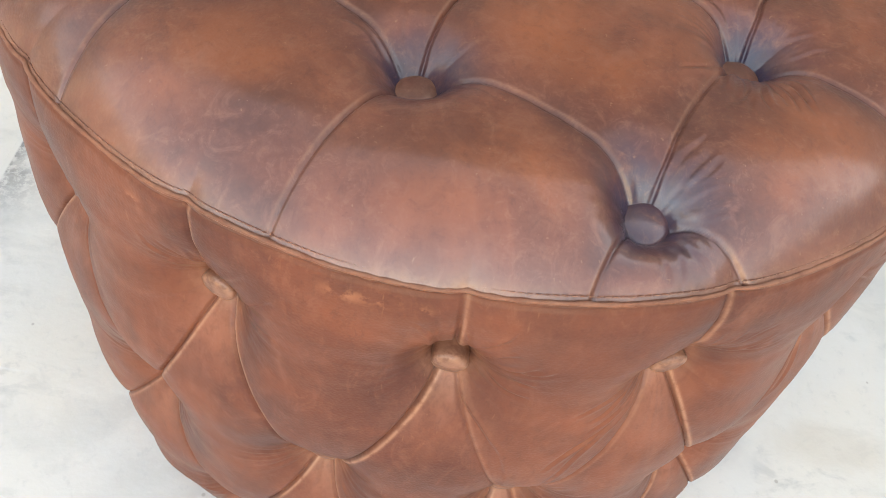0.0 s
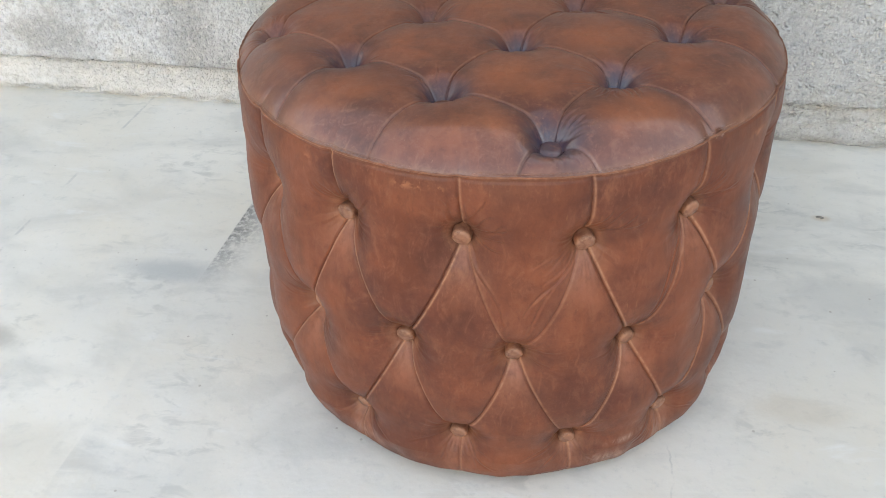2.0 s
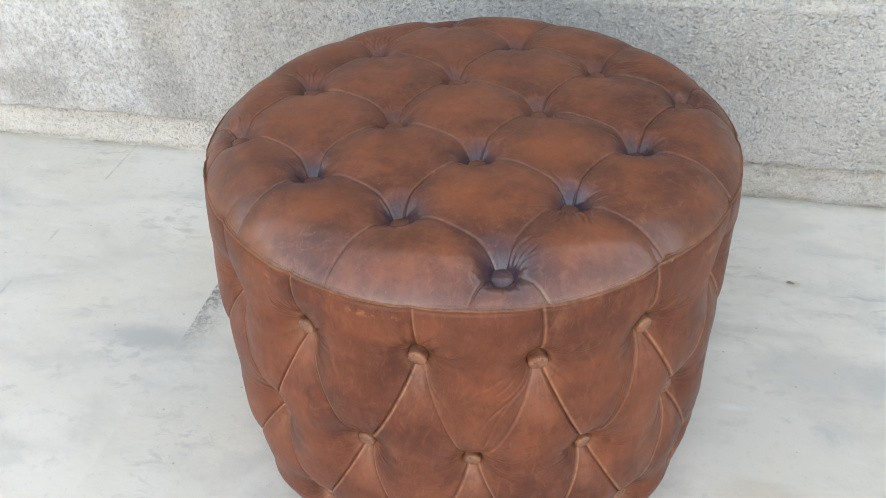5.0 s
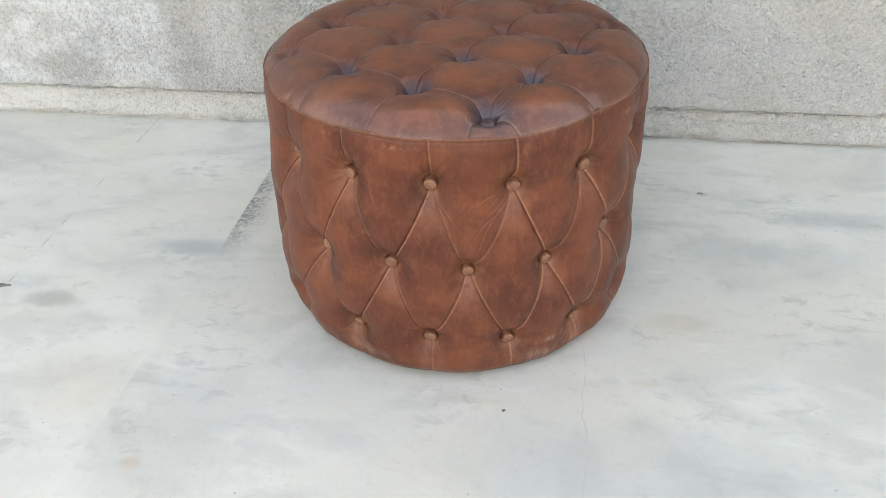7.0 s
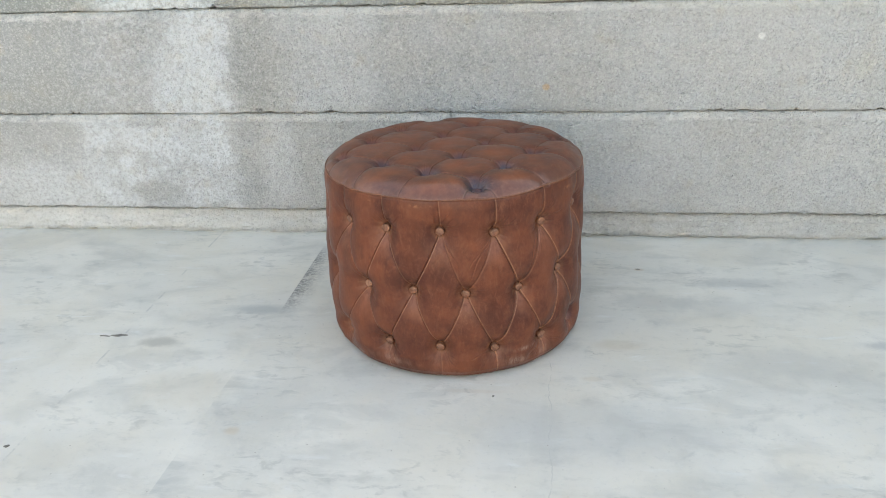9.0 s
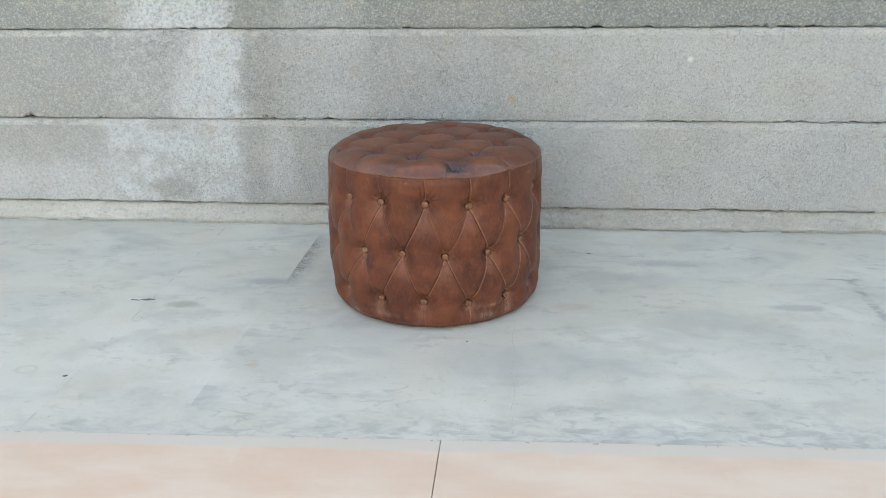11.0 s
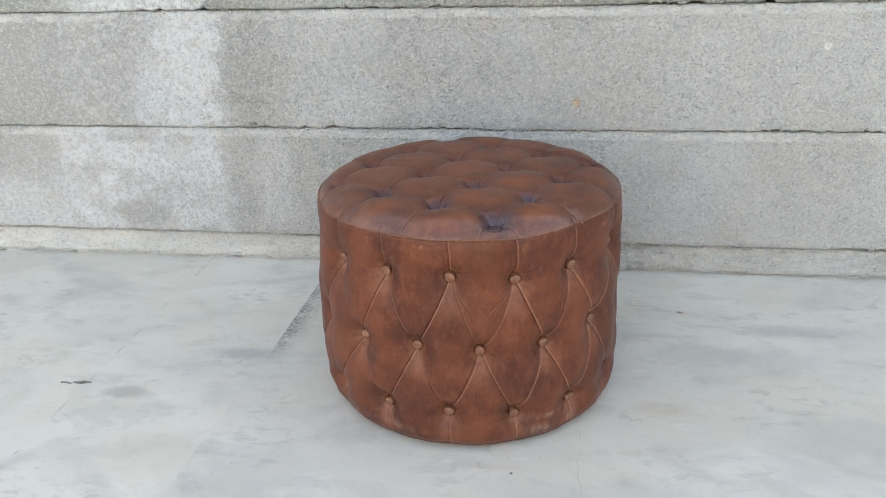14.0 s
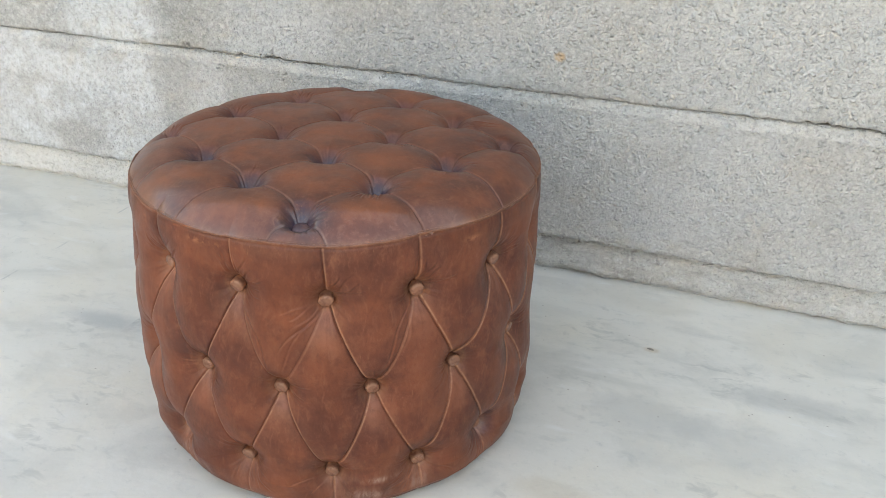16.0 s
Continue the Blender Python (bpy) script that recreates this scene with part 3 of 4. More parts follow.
class Tufts:
    """Gathers pleats and buttons on a flat grid (u, v) in metres and gives the relief of the cover."""

    def __init__(self, u, v, wrap=None):
        self.u, self.v, self.wrap = u, v, wrap
        self.dist, self.sign = np.full(u.shape, 9.0), np.ones(u.shape)
        self.button, self.angle, self.seed = np.full(u.shape, 9.0), np.zeros(u.shape), np.zeros(u.shape)
        self.deep, self.power = np.ones(u.shape), np.ones(u.shape)
        self.folds, self.hollow, self.pull = np.zeros(u.shape), np.zeros(u.shape), np.zeros(u.shape)

    def _du(self, u0):
        d = self.u - u0
        return d - self.wrap * np.round(d / self.wrap) if self.wrap else d

    def pleat(self, a, b, bow=0.0, power=1.0, pieces=7):
        a, b = np.array(a, float), np.array(b, float)
        if self.wrap:
            b[0] = a[0] + (b[0] - a[0]) - self.wrap * round((b[0] - a[0]) / self.wrap)
        across = np.array([-(b - a)[1], (b - a)[0]]) / np.hypot(*(b - a))
        ts = np.linspace(0, 1, pieces + 1)
        pts = a + np.outer(ts, b - a) + np.outer(4 * ts * (1 - ts) * bow, across)
        mid, reach = (a + b) / 2, np.hypot(*(b - a)) / 2 + 0.05
        near = (np.abs(self._du(mid[0])) < reach) & (np.abs(self.v - mid[1]) < reach)
        du, dv = self._du(mid[0])[near], self.v[near] - mid[1]
        best, side, strong = self.dist[near], self.sign[near], self.power[near]
        for p, q in zip(pts[:-1] - mid, pts[1:] - mid):
            w = q - p
            s = np.clip(((du - p[0]) * w[0] + (dv - p[1]) * w[1]) / (w @ w), 0, 1)
            ex, ey = du - p[0] - s * w[0], dv - p[1] - s * w[1]
            d = np.hypot(ex, ey)
            better = d < best
            best = np.where(better, d, best)
            strong = np.where(better, power, strong)
            side = np.where(better, np.sign(w[0] * ey - w[1] * ex), side)
        self.dist[near], self.sign[near], self.power[near] = best, side, strong

    def crease(self, a, turn, start, length, amount):
        """One short wrinkle pulled towards a button."""
        du, dv = self._du(a[0]), self.v - a[1]
        near = (np.abs(du) < start + length) & (np.abs(dv) < start + length)
        c, s_ = math.cos(turn), math.sin(turn)
        along = (du[near] * c + dv[near] * s_ - start) / length
        off = dv[near] * c - du[near] * s_ + 0.06 * length * np.sin(5 * along + 9 * turn)
        body = np.clip(4 * along * (1 - along), 0, 1) ** 0.7 * (along > 0)
        self.folds[near] += amount * body * (0.7 * np.exp(-(((off - 0.0024) / 0.0016) ** 2)) - np.exp(-((off / 0.0013) ** 2)))

    def pin(self, a, deep=1.0):
        du, dv = self._du(a[0]), self.v - a[1]
        d = np.hypot(du, dv)
        # the cover hollows out further below a button than above it
        low = np.clip(0.5 - dv / 0.03, 0, 1)
        self.hollow += np.exp(-((np.hypot(du, dv * (1.25 - 0.55 * low)) / 0.037) ** 1.6))
        # pale wedge below a button, where upturned leather would catch the sky
        lit_wedge = np.exp(-((du / (0.007 + 0.36 * np.abs(dv))) ** 2)) * np.clip(1 - np.abs(dv) / 0.070, 0, 1) * np.clip(-(dv + 0.006) / 0.006, 0, 1)
        self.pull = np.maximum(self.pull, lit_wedge)
        better = d < self.button
        self.button = np.where(better, d, self.button)
        self.angle = np.where(better, np.arctan2(dv, du), self.angle)
        self.seed = np.where(better, 13.7 * a[0] + 7.1 * a[1], self.seed)
        self.deep = np.where(better, deep, self.deep)

    def relief(self, puff, soft, pit, pit_width, steep=1.35, gather=0.0009, wide=0.0, edge=1.0, line=0.0038, fold=0.0010, fold_width=0.0045):
        d, b = self.dist, self.button
        h = -puff * np.exp(-d / soft)
        h -= self.deep * pit * np.exp(-((b / pit_width) ** steep))
        h -= wide * self.hollow
        fade = (0.45 + 0.55 * np.exp(-b / 0.05)) * self.power
        ring = np.exp(-(((b - 0.017) / 0.013) ** 2)) + 0.35 * np.exp(-(((b - 0.035) / 0.018) ** 2))
        folds = spin_noise(self.angle, 3.2, b * 20, self.seed)
        folds += 0.8 * spin_noise(self.angle, 8.5, b * 30, self.seed + 2)
        h += gather * ring * folds
        fan = np.clip(spin_noise(self.angle, 1.6, 0 * b, self.seed + 4) - 0.05, 0, 1) * np.exp(-(((b - 0.026) / 0.016) ** 2))
        h += 1.1 * gather * fan * spin_noise(self.angle, 16, b * 14, self.seed + 6)
        h += self.folds
        h *= edge
        h -= line * fade * np.clip((b - 0.006) / 0.006, 0, 1) * np.exp(-((d / 0.00095) ** 2))
        h += fold * np.clip((b - 0.012) / 0.02, 0, 1) * self.sign * fade * np.exp(-d / fold_width)
        return h

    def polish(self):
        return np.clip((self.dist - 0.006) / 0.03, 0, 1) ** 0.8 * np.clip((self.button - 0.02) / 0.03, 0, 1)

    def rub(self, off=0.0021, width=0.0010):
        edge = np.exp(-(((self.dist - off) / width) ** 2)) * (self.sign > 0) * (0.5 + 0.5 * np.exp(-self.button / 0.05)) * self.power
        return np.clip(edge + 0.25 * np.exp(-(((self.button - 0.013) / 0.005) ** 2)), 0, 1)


def side_profile(z):
    zs = [-0.01, 0.0, 0.006, 0.02, 0.05, 0.10, 0.18, 0.26, 0.34, 0.385, 0.397, 0.404]
    rs = [0.255, 0.263, 0.274, 0.2835, 0.2900, 0.2930, 0.2930, 0.2925, 0.2910, 0.2899, 0.2888, 0.2882]
    return np.interp(z, zs, rs)


def belly(t):
    """The stuffing has settled towards one half of the ring."""
    return np.clip(np.cos(t + math.pi / 2), 0.0, 1) ** 0.75


def lopsided(t):
    """The whole cover leans a little to one side."""
    return np.where(np.cos(t) < 0, -0.0045 * np.cos(t), -0.0020 * np.cos(t))


def notch(t):
    """The seam is pulled in a little where the pleats meet it."""
    pull = 0 * t
    for a in RINGS[0][0]:
        d = (t - a + math.pi) % (2 * math.pi) - math.pi
        pull = np.maximum(pull, 0.0020 * np.exp(-np.abs(d / 0.020) ** 1.3))
    return pull + 0.0010 * value_noise(20 + 5 * np.cos(t), 20 + 5 * np.sin(t))


def seam_rise(t):
    """The seam runs up and down a little between the pleats."""
    d = np.degrees((np.asarray(t) + math.pi) % (2 * math.pi) - math.pi)
    return np.interp(d, [-180, -135, -106, -89, -81, -67, -55, -42, -20, 60, 180], [0.0, -0.001, 0.0022, 0.0002, 0.0012, -0.0026, -0.0005, 0.0032, 0.0, 0.001, 0.0])


def gap_at(t, away):
    """A small opening where the seam has parted beside a pleat."""
    d = (t - radians(-42.0)) * RS
    return 0.007 * np.exp(-((d / 0.0042) ** 2) - (away / 0.0028) ** 2)


def patch(t, z, angle, height, wide, tall):
    """A soft patch on the side cover, 1 in its middle."""
    d = ((t - radians(angle) + math.pi) % (2 * math.pi) - math.pi) * 0.29
    return np.exp(-((d / wide) ** 2) - ((z - height) / tall) ** 2)


def build_side():
    nv = 410
    theta = np.concatenate([np.linspace(-3.05, 0.20, 1200, endpoint=False), np.linspace(0.20, 2 * math.pi - 3.05, 150, endpoint=False)])
    z = np.linspace(0.0, 0.404, nv)
    tt, zz = np.meshgrid(theta, z)
    arc = 0.29
    tufts = Tufts(tt * arc, zz, wrap=2 * math.pi * arc)
    (at, az), (bt, bz), (ct, cz) = RINGS
    luck = random.Random(8)
    for k in range(15):
        a, c, m = (at[k] * arc, az[k]), (ct[k] * arc, cz[k]), (k + 1) % 15
        left, right = (bt[k] * arc, bz[k]), (bt[m] * arc, bz[m])
        tufts.pleat((a[0] - 0.002, 0.41), a, 0.001, luck.uniform(0.6, 0.9))
        tufts.pleat(a, left, 0.003, CRISP_LEFT.get(k, luck.uniform(0.7, 1.0)))
        tufts.pleat(a, right, -0.001, CRISP_RIGHT.get(k, luck.uniform(0.6, 1.0)))
        tufts.pleat(left, c, -0.001, luck.uniform(0.65, 1.0))
        tufts.pleat(right, c, 0.002, luck.uniform(0.7, 1.0))
        tufts.pleat(c, (c[0] + 0.001, -0.01), 0.001, luck.uniform(0.4, 0.8))
    for ring in range(3):
        for k, t in enumerate(RINGS[ring][0]):
            if -2.8 < (t + math.pi) % (2 * math.pi) - math.pi < 0.2:
                lean_ = luck.choice((0.4, 2.6, 1.0)) if ring < 2 else -1.57
                for _ in range(luck.randint(3, 7)):
                    tufts.crease((t * arc, RINGS[ring][1][k]), luck.gauss(lean_, 0.6), luck.uniform(0.010, 0.014), luck.uniform(0.018, 0.042), luck.uniform(0.0005, 0.0013) * (0.9, 0.35, 0.6)[ring])
            tufts.pin((t * arc, RINGS[ring][1][k]), (1.7 if ring == 2 and k == 5 else 1.0) + (0.16, 0.42, 0.45)[ring] * float(belly(t)))
    for k, turn, spread, count, reach in ((2, 1.2, 0.75, 7, 0.040), (1, 1.9, 0.6, 4, 0.03), (3, 0.7, 0.3, 3, 0.045), (3, -2.75, 0.25, 3, 0.045), (3, -2.25, 0.08, 2, 0.10), (4, 1.2, 0.5, 4, 0.03), (4, -2.05, 0.06, 2, 0.09), (2, -1.15, 0.05, 2, 0.10)):
        for n_ in range(count):
            turn_ = turn + spread * (2 * n_ / max(count - 1, 1) - 1) + luck.gauss(0, 0.08)
            tufts.crease((at[k] * arc, az[k]), turn_, luck.uniform(0.010, 0.018), reach * luck.uniform(0.6, 1.1), luck.uniform(0.0005, 0.0011))
    for k in range(6):
        for n_ in range(7):
            tufts.crease((ct[k] * arc, cz[k]), -1.57 + luck.gauss(0, 0.55), luck.uniform(0.009, 0.013), luck.uniform(0.02, 0.05), luck.uniform(0.0005, 0.0012))
    h = tufts.relief(0.0036, 0.013, 0.0128, 0.0185, 1.6, 0.0006, wide=0.0165, line=0.0040, fold=0.0005, fold_width=0.0028)
    h *= np.clip((0.404 - zz) / 0.03, 0, 1) * 0.8 + 0.2
    h *= 0.30 + 0.70 * np.clip((zz - 0.008) / 0.06, 0, 1)
    h += 0.0012 * fractal(tt * arc * 26, zz * 26, 3)
    # the cover bags a little between the lowest buttons and the floor
    h += 0.0016 * np.exp(-(((zz - 0.03) / 0.02) ** 2)) * value_noise(tt * arc * 60, zz * 30)
    h -= 0.0011 * np.exp(-(((zz - 0.4003) / 0.0013) ** 2)) + gap_at(tt, 0.404 - zz)
    r = side_profile(zz) + 0.0043 * np.clip((0.404 - zz) / 0.05, 0, 1) * np.clip(zz / 0.05, 0, 1) + 0.011 * np.clip((0.404 - zz) / 0.2, 0, 1) * belly(tt) + h - notch(tt) * np.clip((zz - 0.345) / 0.055, 0, 1) + lopsided(tt) * (0.35 + 0.65 * np.clip((0.404 - zz) / 0.12, 0, 1)) * np.clip(zz / 0.06, 0.3, 1)
    pts = np.stack([r * np.cos(tt), r * np.sin(tt), zz + seam_rise(tt) * np.clip((zz - 0.34) / 0.064, 0, 1) ** 2], -1)
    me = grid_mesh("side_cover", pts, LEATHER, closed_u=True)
    seam = np.exp(-((0.404 - zz) / 0.0014))
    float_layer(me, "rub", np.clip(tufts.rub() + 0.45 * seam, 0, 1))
    float_layer(me, "pull", tufts.pull)
    # dark dye beside and above buttons and under the seam, shade painted in
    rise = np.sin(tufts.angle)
    brown_tone = np.exp(-((tufts.button / (0.028 + 0.010 * spin_noise(tufts.angle, 1.2, 0 * tt, tufts.seed + 5))) ** 1.5)) * np.clip(0.55 + 0.75 * rise, 0.0, 1.0)
    float_layer(me, "brown_tone", np.clip(brown_tone + 0.65 * patch(tt, zz, -62, 0.065, 0.040, 0.022) + 0.85 * np.exp(-(((0.404 - zz) / 0.024) ** 1.5)) * np.clip(0.7 + fractal(tt * arc * 14 + 9, zz * 14, 3), 0, 1), 0, 1))
    # chalky scuffs along the foot, orange rubs below the seam
    scuffs = sum(amount * patch(tt, zz, a, z0, w, h0) for a, z0, w, h0, amount in ((-131, 0.022, 0.016, 0.010, 1.0), (-59, 0.030, 0.020, 0.010, 0.9), (-56, 0.058, 0.022, 0.004, 0.7), (-112, 0.035, 0.040, 0.008, 0.35), (-90, 0.014, 0.090, 0.008, 0.25), (-45, 0.03, 0.02, 0.012, 0.5)))
    float_layer(me, "scuff", np.clip(scuffs, 0, 1))
    orange = sum(patch(tt, zz, a, z0, w, 0.0032) for a, z0, w in ((-99.6, 0.391, 0.009), (-96.4, 0.393, 0.007), (-93, 0.390, 0.003), (-120, 0.388, 0.006), (-30, 0.385, 0.012)))
    float_layer(me, "orange", np.clip(orange, 0, 1))
    float_layer(me, "wax", np.full(tt.shape, 0.11))
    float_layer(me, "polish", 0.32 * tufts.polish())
    # the deepest side pit is painted dark, in place of its shade
    float_layer(me, "dye_sky", 0.85 * np.clip((tufts.deep - 1.6) * 3, 0, 1) * np.exp(-((tufts.button / 0.024) ** 2)))
    return new("side_cover", me)


U, V, ORIGIN = np.array([0.1020, -0.0556]), np.array([0.0535, 0.1020]), np.array([-0.2365, -0.0770])


def top_button(i, j):
    p = ORIGIN + i * U + j * V
    # the edge of the cushion towards the wall is pulled out a little, and hand-set buttons stray
    p = p + (np.array([-0.010, 0.008]) if i == 0 and j in (1, 2) else 0.0)
    return p + 0.0022 * np.array([math.sin(5 * i + 3 * j), math.cos(4 * i - 2 * j)])


def drawn(i, j):
    """How hard a top button is pulled down: most along the worn half."""
    return 1.12 if i - j >= 1 else 0.80


def top_height(r):
    u = np.clip((r - 0.222) / (RS - 0.222), 0, 1)
    return 0.404 + 0.028 * (1 - u**2.9) + 0.007 * (1 - np.clip(r / RS, 0, 1) ** 2)


def build_top():
    nr = 370
    theta = np.concatenate([np.linspace(-math.pi, 0.0, 1250, endpoint=False), np.linspace(0.0, math.pi, 560, endpoint=False)])
    q = np.concatenate([np.linspace(0.002, 0.90, nr - 45, endpoint=False), 0.90 + 0.10 * np.sin(np.linspace(0, math.pi / 2, 45))])
    tt, qq = np.meshgrid(theta, q * RS)
    x, y = qq * np.cos(tt), qq * np.sin(tt)
    tufts = Tufts(x, y)
    luck = random.Random(4)
    for i in range(4):
        for line in ([top_button(i, j) for j in range(4)], [top_button(j, i) for j in range(4)]):
            ends = []
            for inner, outer in ((line[1], line[0]), (line[2], line[3])):
                w = (outer - inner) / np.hypot(*(outer - inner))
                lean = outer @ w
                far = -lean + math.sqrt(max(lean * lean - outer @ outer + (RS + 0.004) ** 2, 1e-6))
                ends.append(outer + far * w)
            for n_, (a, b) in enumerate(zip([ends[0], *line], [*line, ends[1]])):
                tufts.pleat(a, b, 0.0095 + 0.002 * math.sin(3 * n_ + 5 * i) if 0 < n_ < 4 else 0.004, luck.uniform(0.75, 1.1))
    for i in range(4):
        for j in range(4):
            tufts.pin(top_button(i, j), drawn(i, j))
            for _ in range(luck.randint(2, 5)):
                tufts.crease(top_button(i, j), luck.uniform(0, 6.28), luck.uniform(0.013, 0.018), luck.uniform(0.015, 0.030), luck.uniform(0.0003, 0.0006))
    # gathers drawn towards three of the buttons
    for (i, j), turn, spread, count, reach in (((3, 1), -1.75, 0.75, 13, 0.034), ((2, 3), 0.05, 0.42, 8, 0.060), ((3, 0), 0.3, 0.7, 8, 0.026), ((0, 1), 2.3, 0.6, 8, 0.028), ((0, 2), 1.9, 0.6, 9, 0.030), ((0, 0), 2.0, 0.6, 7, 0.026)):
        for k in range(count):
            a = turn + spread * (2 * k / (count - 1) - 1) + luck.gauss(0, 0.05)
            tufts.crease(top_button(i, j), a, luck.uniform(0.012, 0.017), reach * luck.uniform(0.6, 1.15), luck.uniform(0.0005, 0.0011))
    edge = np.clip((RS - qq) / 0.018, 0, 1) ** 0.7
    h = tufts.relief(0.0040, 0.020, 0.0235, 0.0160, 1.7, 0.00022, edge=0.36 + 0.64 * edge, line=0.0026, fold=0.0003, fold_width=0.0030)
    h -= gap_at(tt, RS - qq)
    h += 0.0010 * edge * fractal(x * 22 + 50, y * 22 + 50, 3)
    tuck = notch(tt) * np.clip((qq - 0.245) / (RS - 0.245), 0, 1) ** 2
    tuck = tuck - 0.35 * lopsided(tt) * np.clip((qq - 0.20) / (RS - 0.20), 0, 1) ** 2
    x, y = (qq - tuck) * np.cos(tt), (qq - tuck) * np.sin(tt)
    pts = np.stack([x, y, top_height(qq) + h + seam_rise(tt) * np.clip((qq - 0.23) / (RS - 0.23), 0, 1) ** 2], -1)
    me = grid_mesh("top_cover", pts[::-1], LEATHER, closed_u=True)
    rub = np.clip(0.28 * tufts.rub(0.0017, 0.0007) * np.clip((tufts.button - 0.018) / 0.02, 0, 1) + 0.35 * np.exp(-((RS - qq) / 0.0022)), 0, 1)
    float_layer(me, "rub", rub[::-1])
    # blue-black round each top button, the painted sky tint strongest in deep pits
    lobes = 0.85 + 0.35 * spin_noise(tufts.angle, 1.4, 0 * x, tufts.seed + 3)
    float_layer(me, "dye_sky", np.clip((tufts.deep - 0.62) * 2.6 * np.exp(-((tufts.button / (0.0205 * lobes)) ** 2)), 0, 1)[::-1])
    float_layer(me, "wax", np.clip(0.18 + 0.74 * np.exp(-(((RS - qq) / 0.040) ** 2)) * np.clip(0.25 - 0.85 * np.sin(tt), 0, 1), 0, 1)[::-1])
    # darker brown along the pleats of the top
    float_layer(me, "brown_tone", (0.75 * np.exp(-tufts.dist / 0.014) * np.clip(0.75 + 0.8 * fractal(x * 12 + 30, y * 12 + 30, 3), 0, 1) * np.clip((RS - qq) / 0.02, 0.3, 1))[::-1])
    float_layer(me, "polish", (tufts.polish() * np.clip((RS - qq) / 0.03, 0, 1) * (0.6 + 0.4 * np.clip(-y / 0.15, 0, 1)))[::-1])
    return new("top_cover", me)


def button_mesh(rim, face, dye_sky):
    bm = bmesh.new()
    prof = [(0.0, 0.0050), (0.003, 0.0048), (0.006, 0.0041), (0.0082, 0.0028), (0.0095, 0.0008), (0.0098, -0.0012), (0.0097, -0.0060), (0.0096, -0.0340)]
    nseg, rings = 28, []
    for r, z in [(1.14 * r, z) for r, z in prof[1:]]:
        rings.append([bm.verts.new(((r + 0.00022 * math.sin(7 * a + 300 * z)) * math.cos(a), (r + 0.00022 * math.sin(5 * a)) * math.sin(a), z)) for a in (2 * math.pi * k / nseg for k in range(nseg))])
    tip = bm.verts.new((0, 0, prof[0][1]))
    for k in range(nseg):
        bm.faces.new((tip, rings[0][k], rings[0][(k + 1) % nseg]))
        for lo, hi in zip(rings[1:], rings[:-1]):
            bm.faces.new((lo[k], lo[(k + 1) % nseg], hi[(k + 1) % nseg], hi[k]))
    for f in bm.faces:
        f.smooth = True
    me = bpy.data.meshes.new("button")
    bm.to_mesh(me)
    bm.free()
    me.materials.append(LEATHER)
    lay = np.array([rim if v.co.z < 0.003 and v.co.z > -0.002 else face for v in me.vertices])
    float_layer(me, "rub", lay)
    float_layer(me, "dye_sky", 0 * lay + dye_sky)
    float_layer(me, "wax", 0 * lay + 0.4)
    return me


def tube(name, centre, radius, sides, material, parent, wobble=0.0):
    """A closed round cord along a ring of points (n, 3)."""
    n_ = len(centre)
    ahead = np.roll(centre, -1, 0) - np.roll(centre, 1, 0)
    ahead /= np.linalg.norm(ahead, axis=1)[:, None]
    out = np.stack([ahead[:, 1], -ahead[:, 0], np.zeros(n_)], -1)
    up = np.cross(out, ahead)
    ang = np.linspace(0, 2 * math.pi, sides, endpoint=False)
    rad = radius * (1 + wobble * value_noise(np.arange(n_) * 0.7, np.zeros(n_)))
    pts = centre[None] + rad[None, :, None] * (np.cos(ang)[:, None, None] * out[None] + np.sin(ang)[:, None, None] * up[None])
    pts = np.concatenate([pts, pts[:1]], 0)
    me = grid_mesh(name, pts, material, closed_u=True)
    float_layer(me, "rub", np.full(len(me.vertices), 0.30))
    ob = new(name, me)
    ob.parent = parent
    return ob


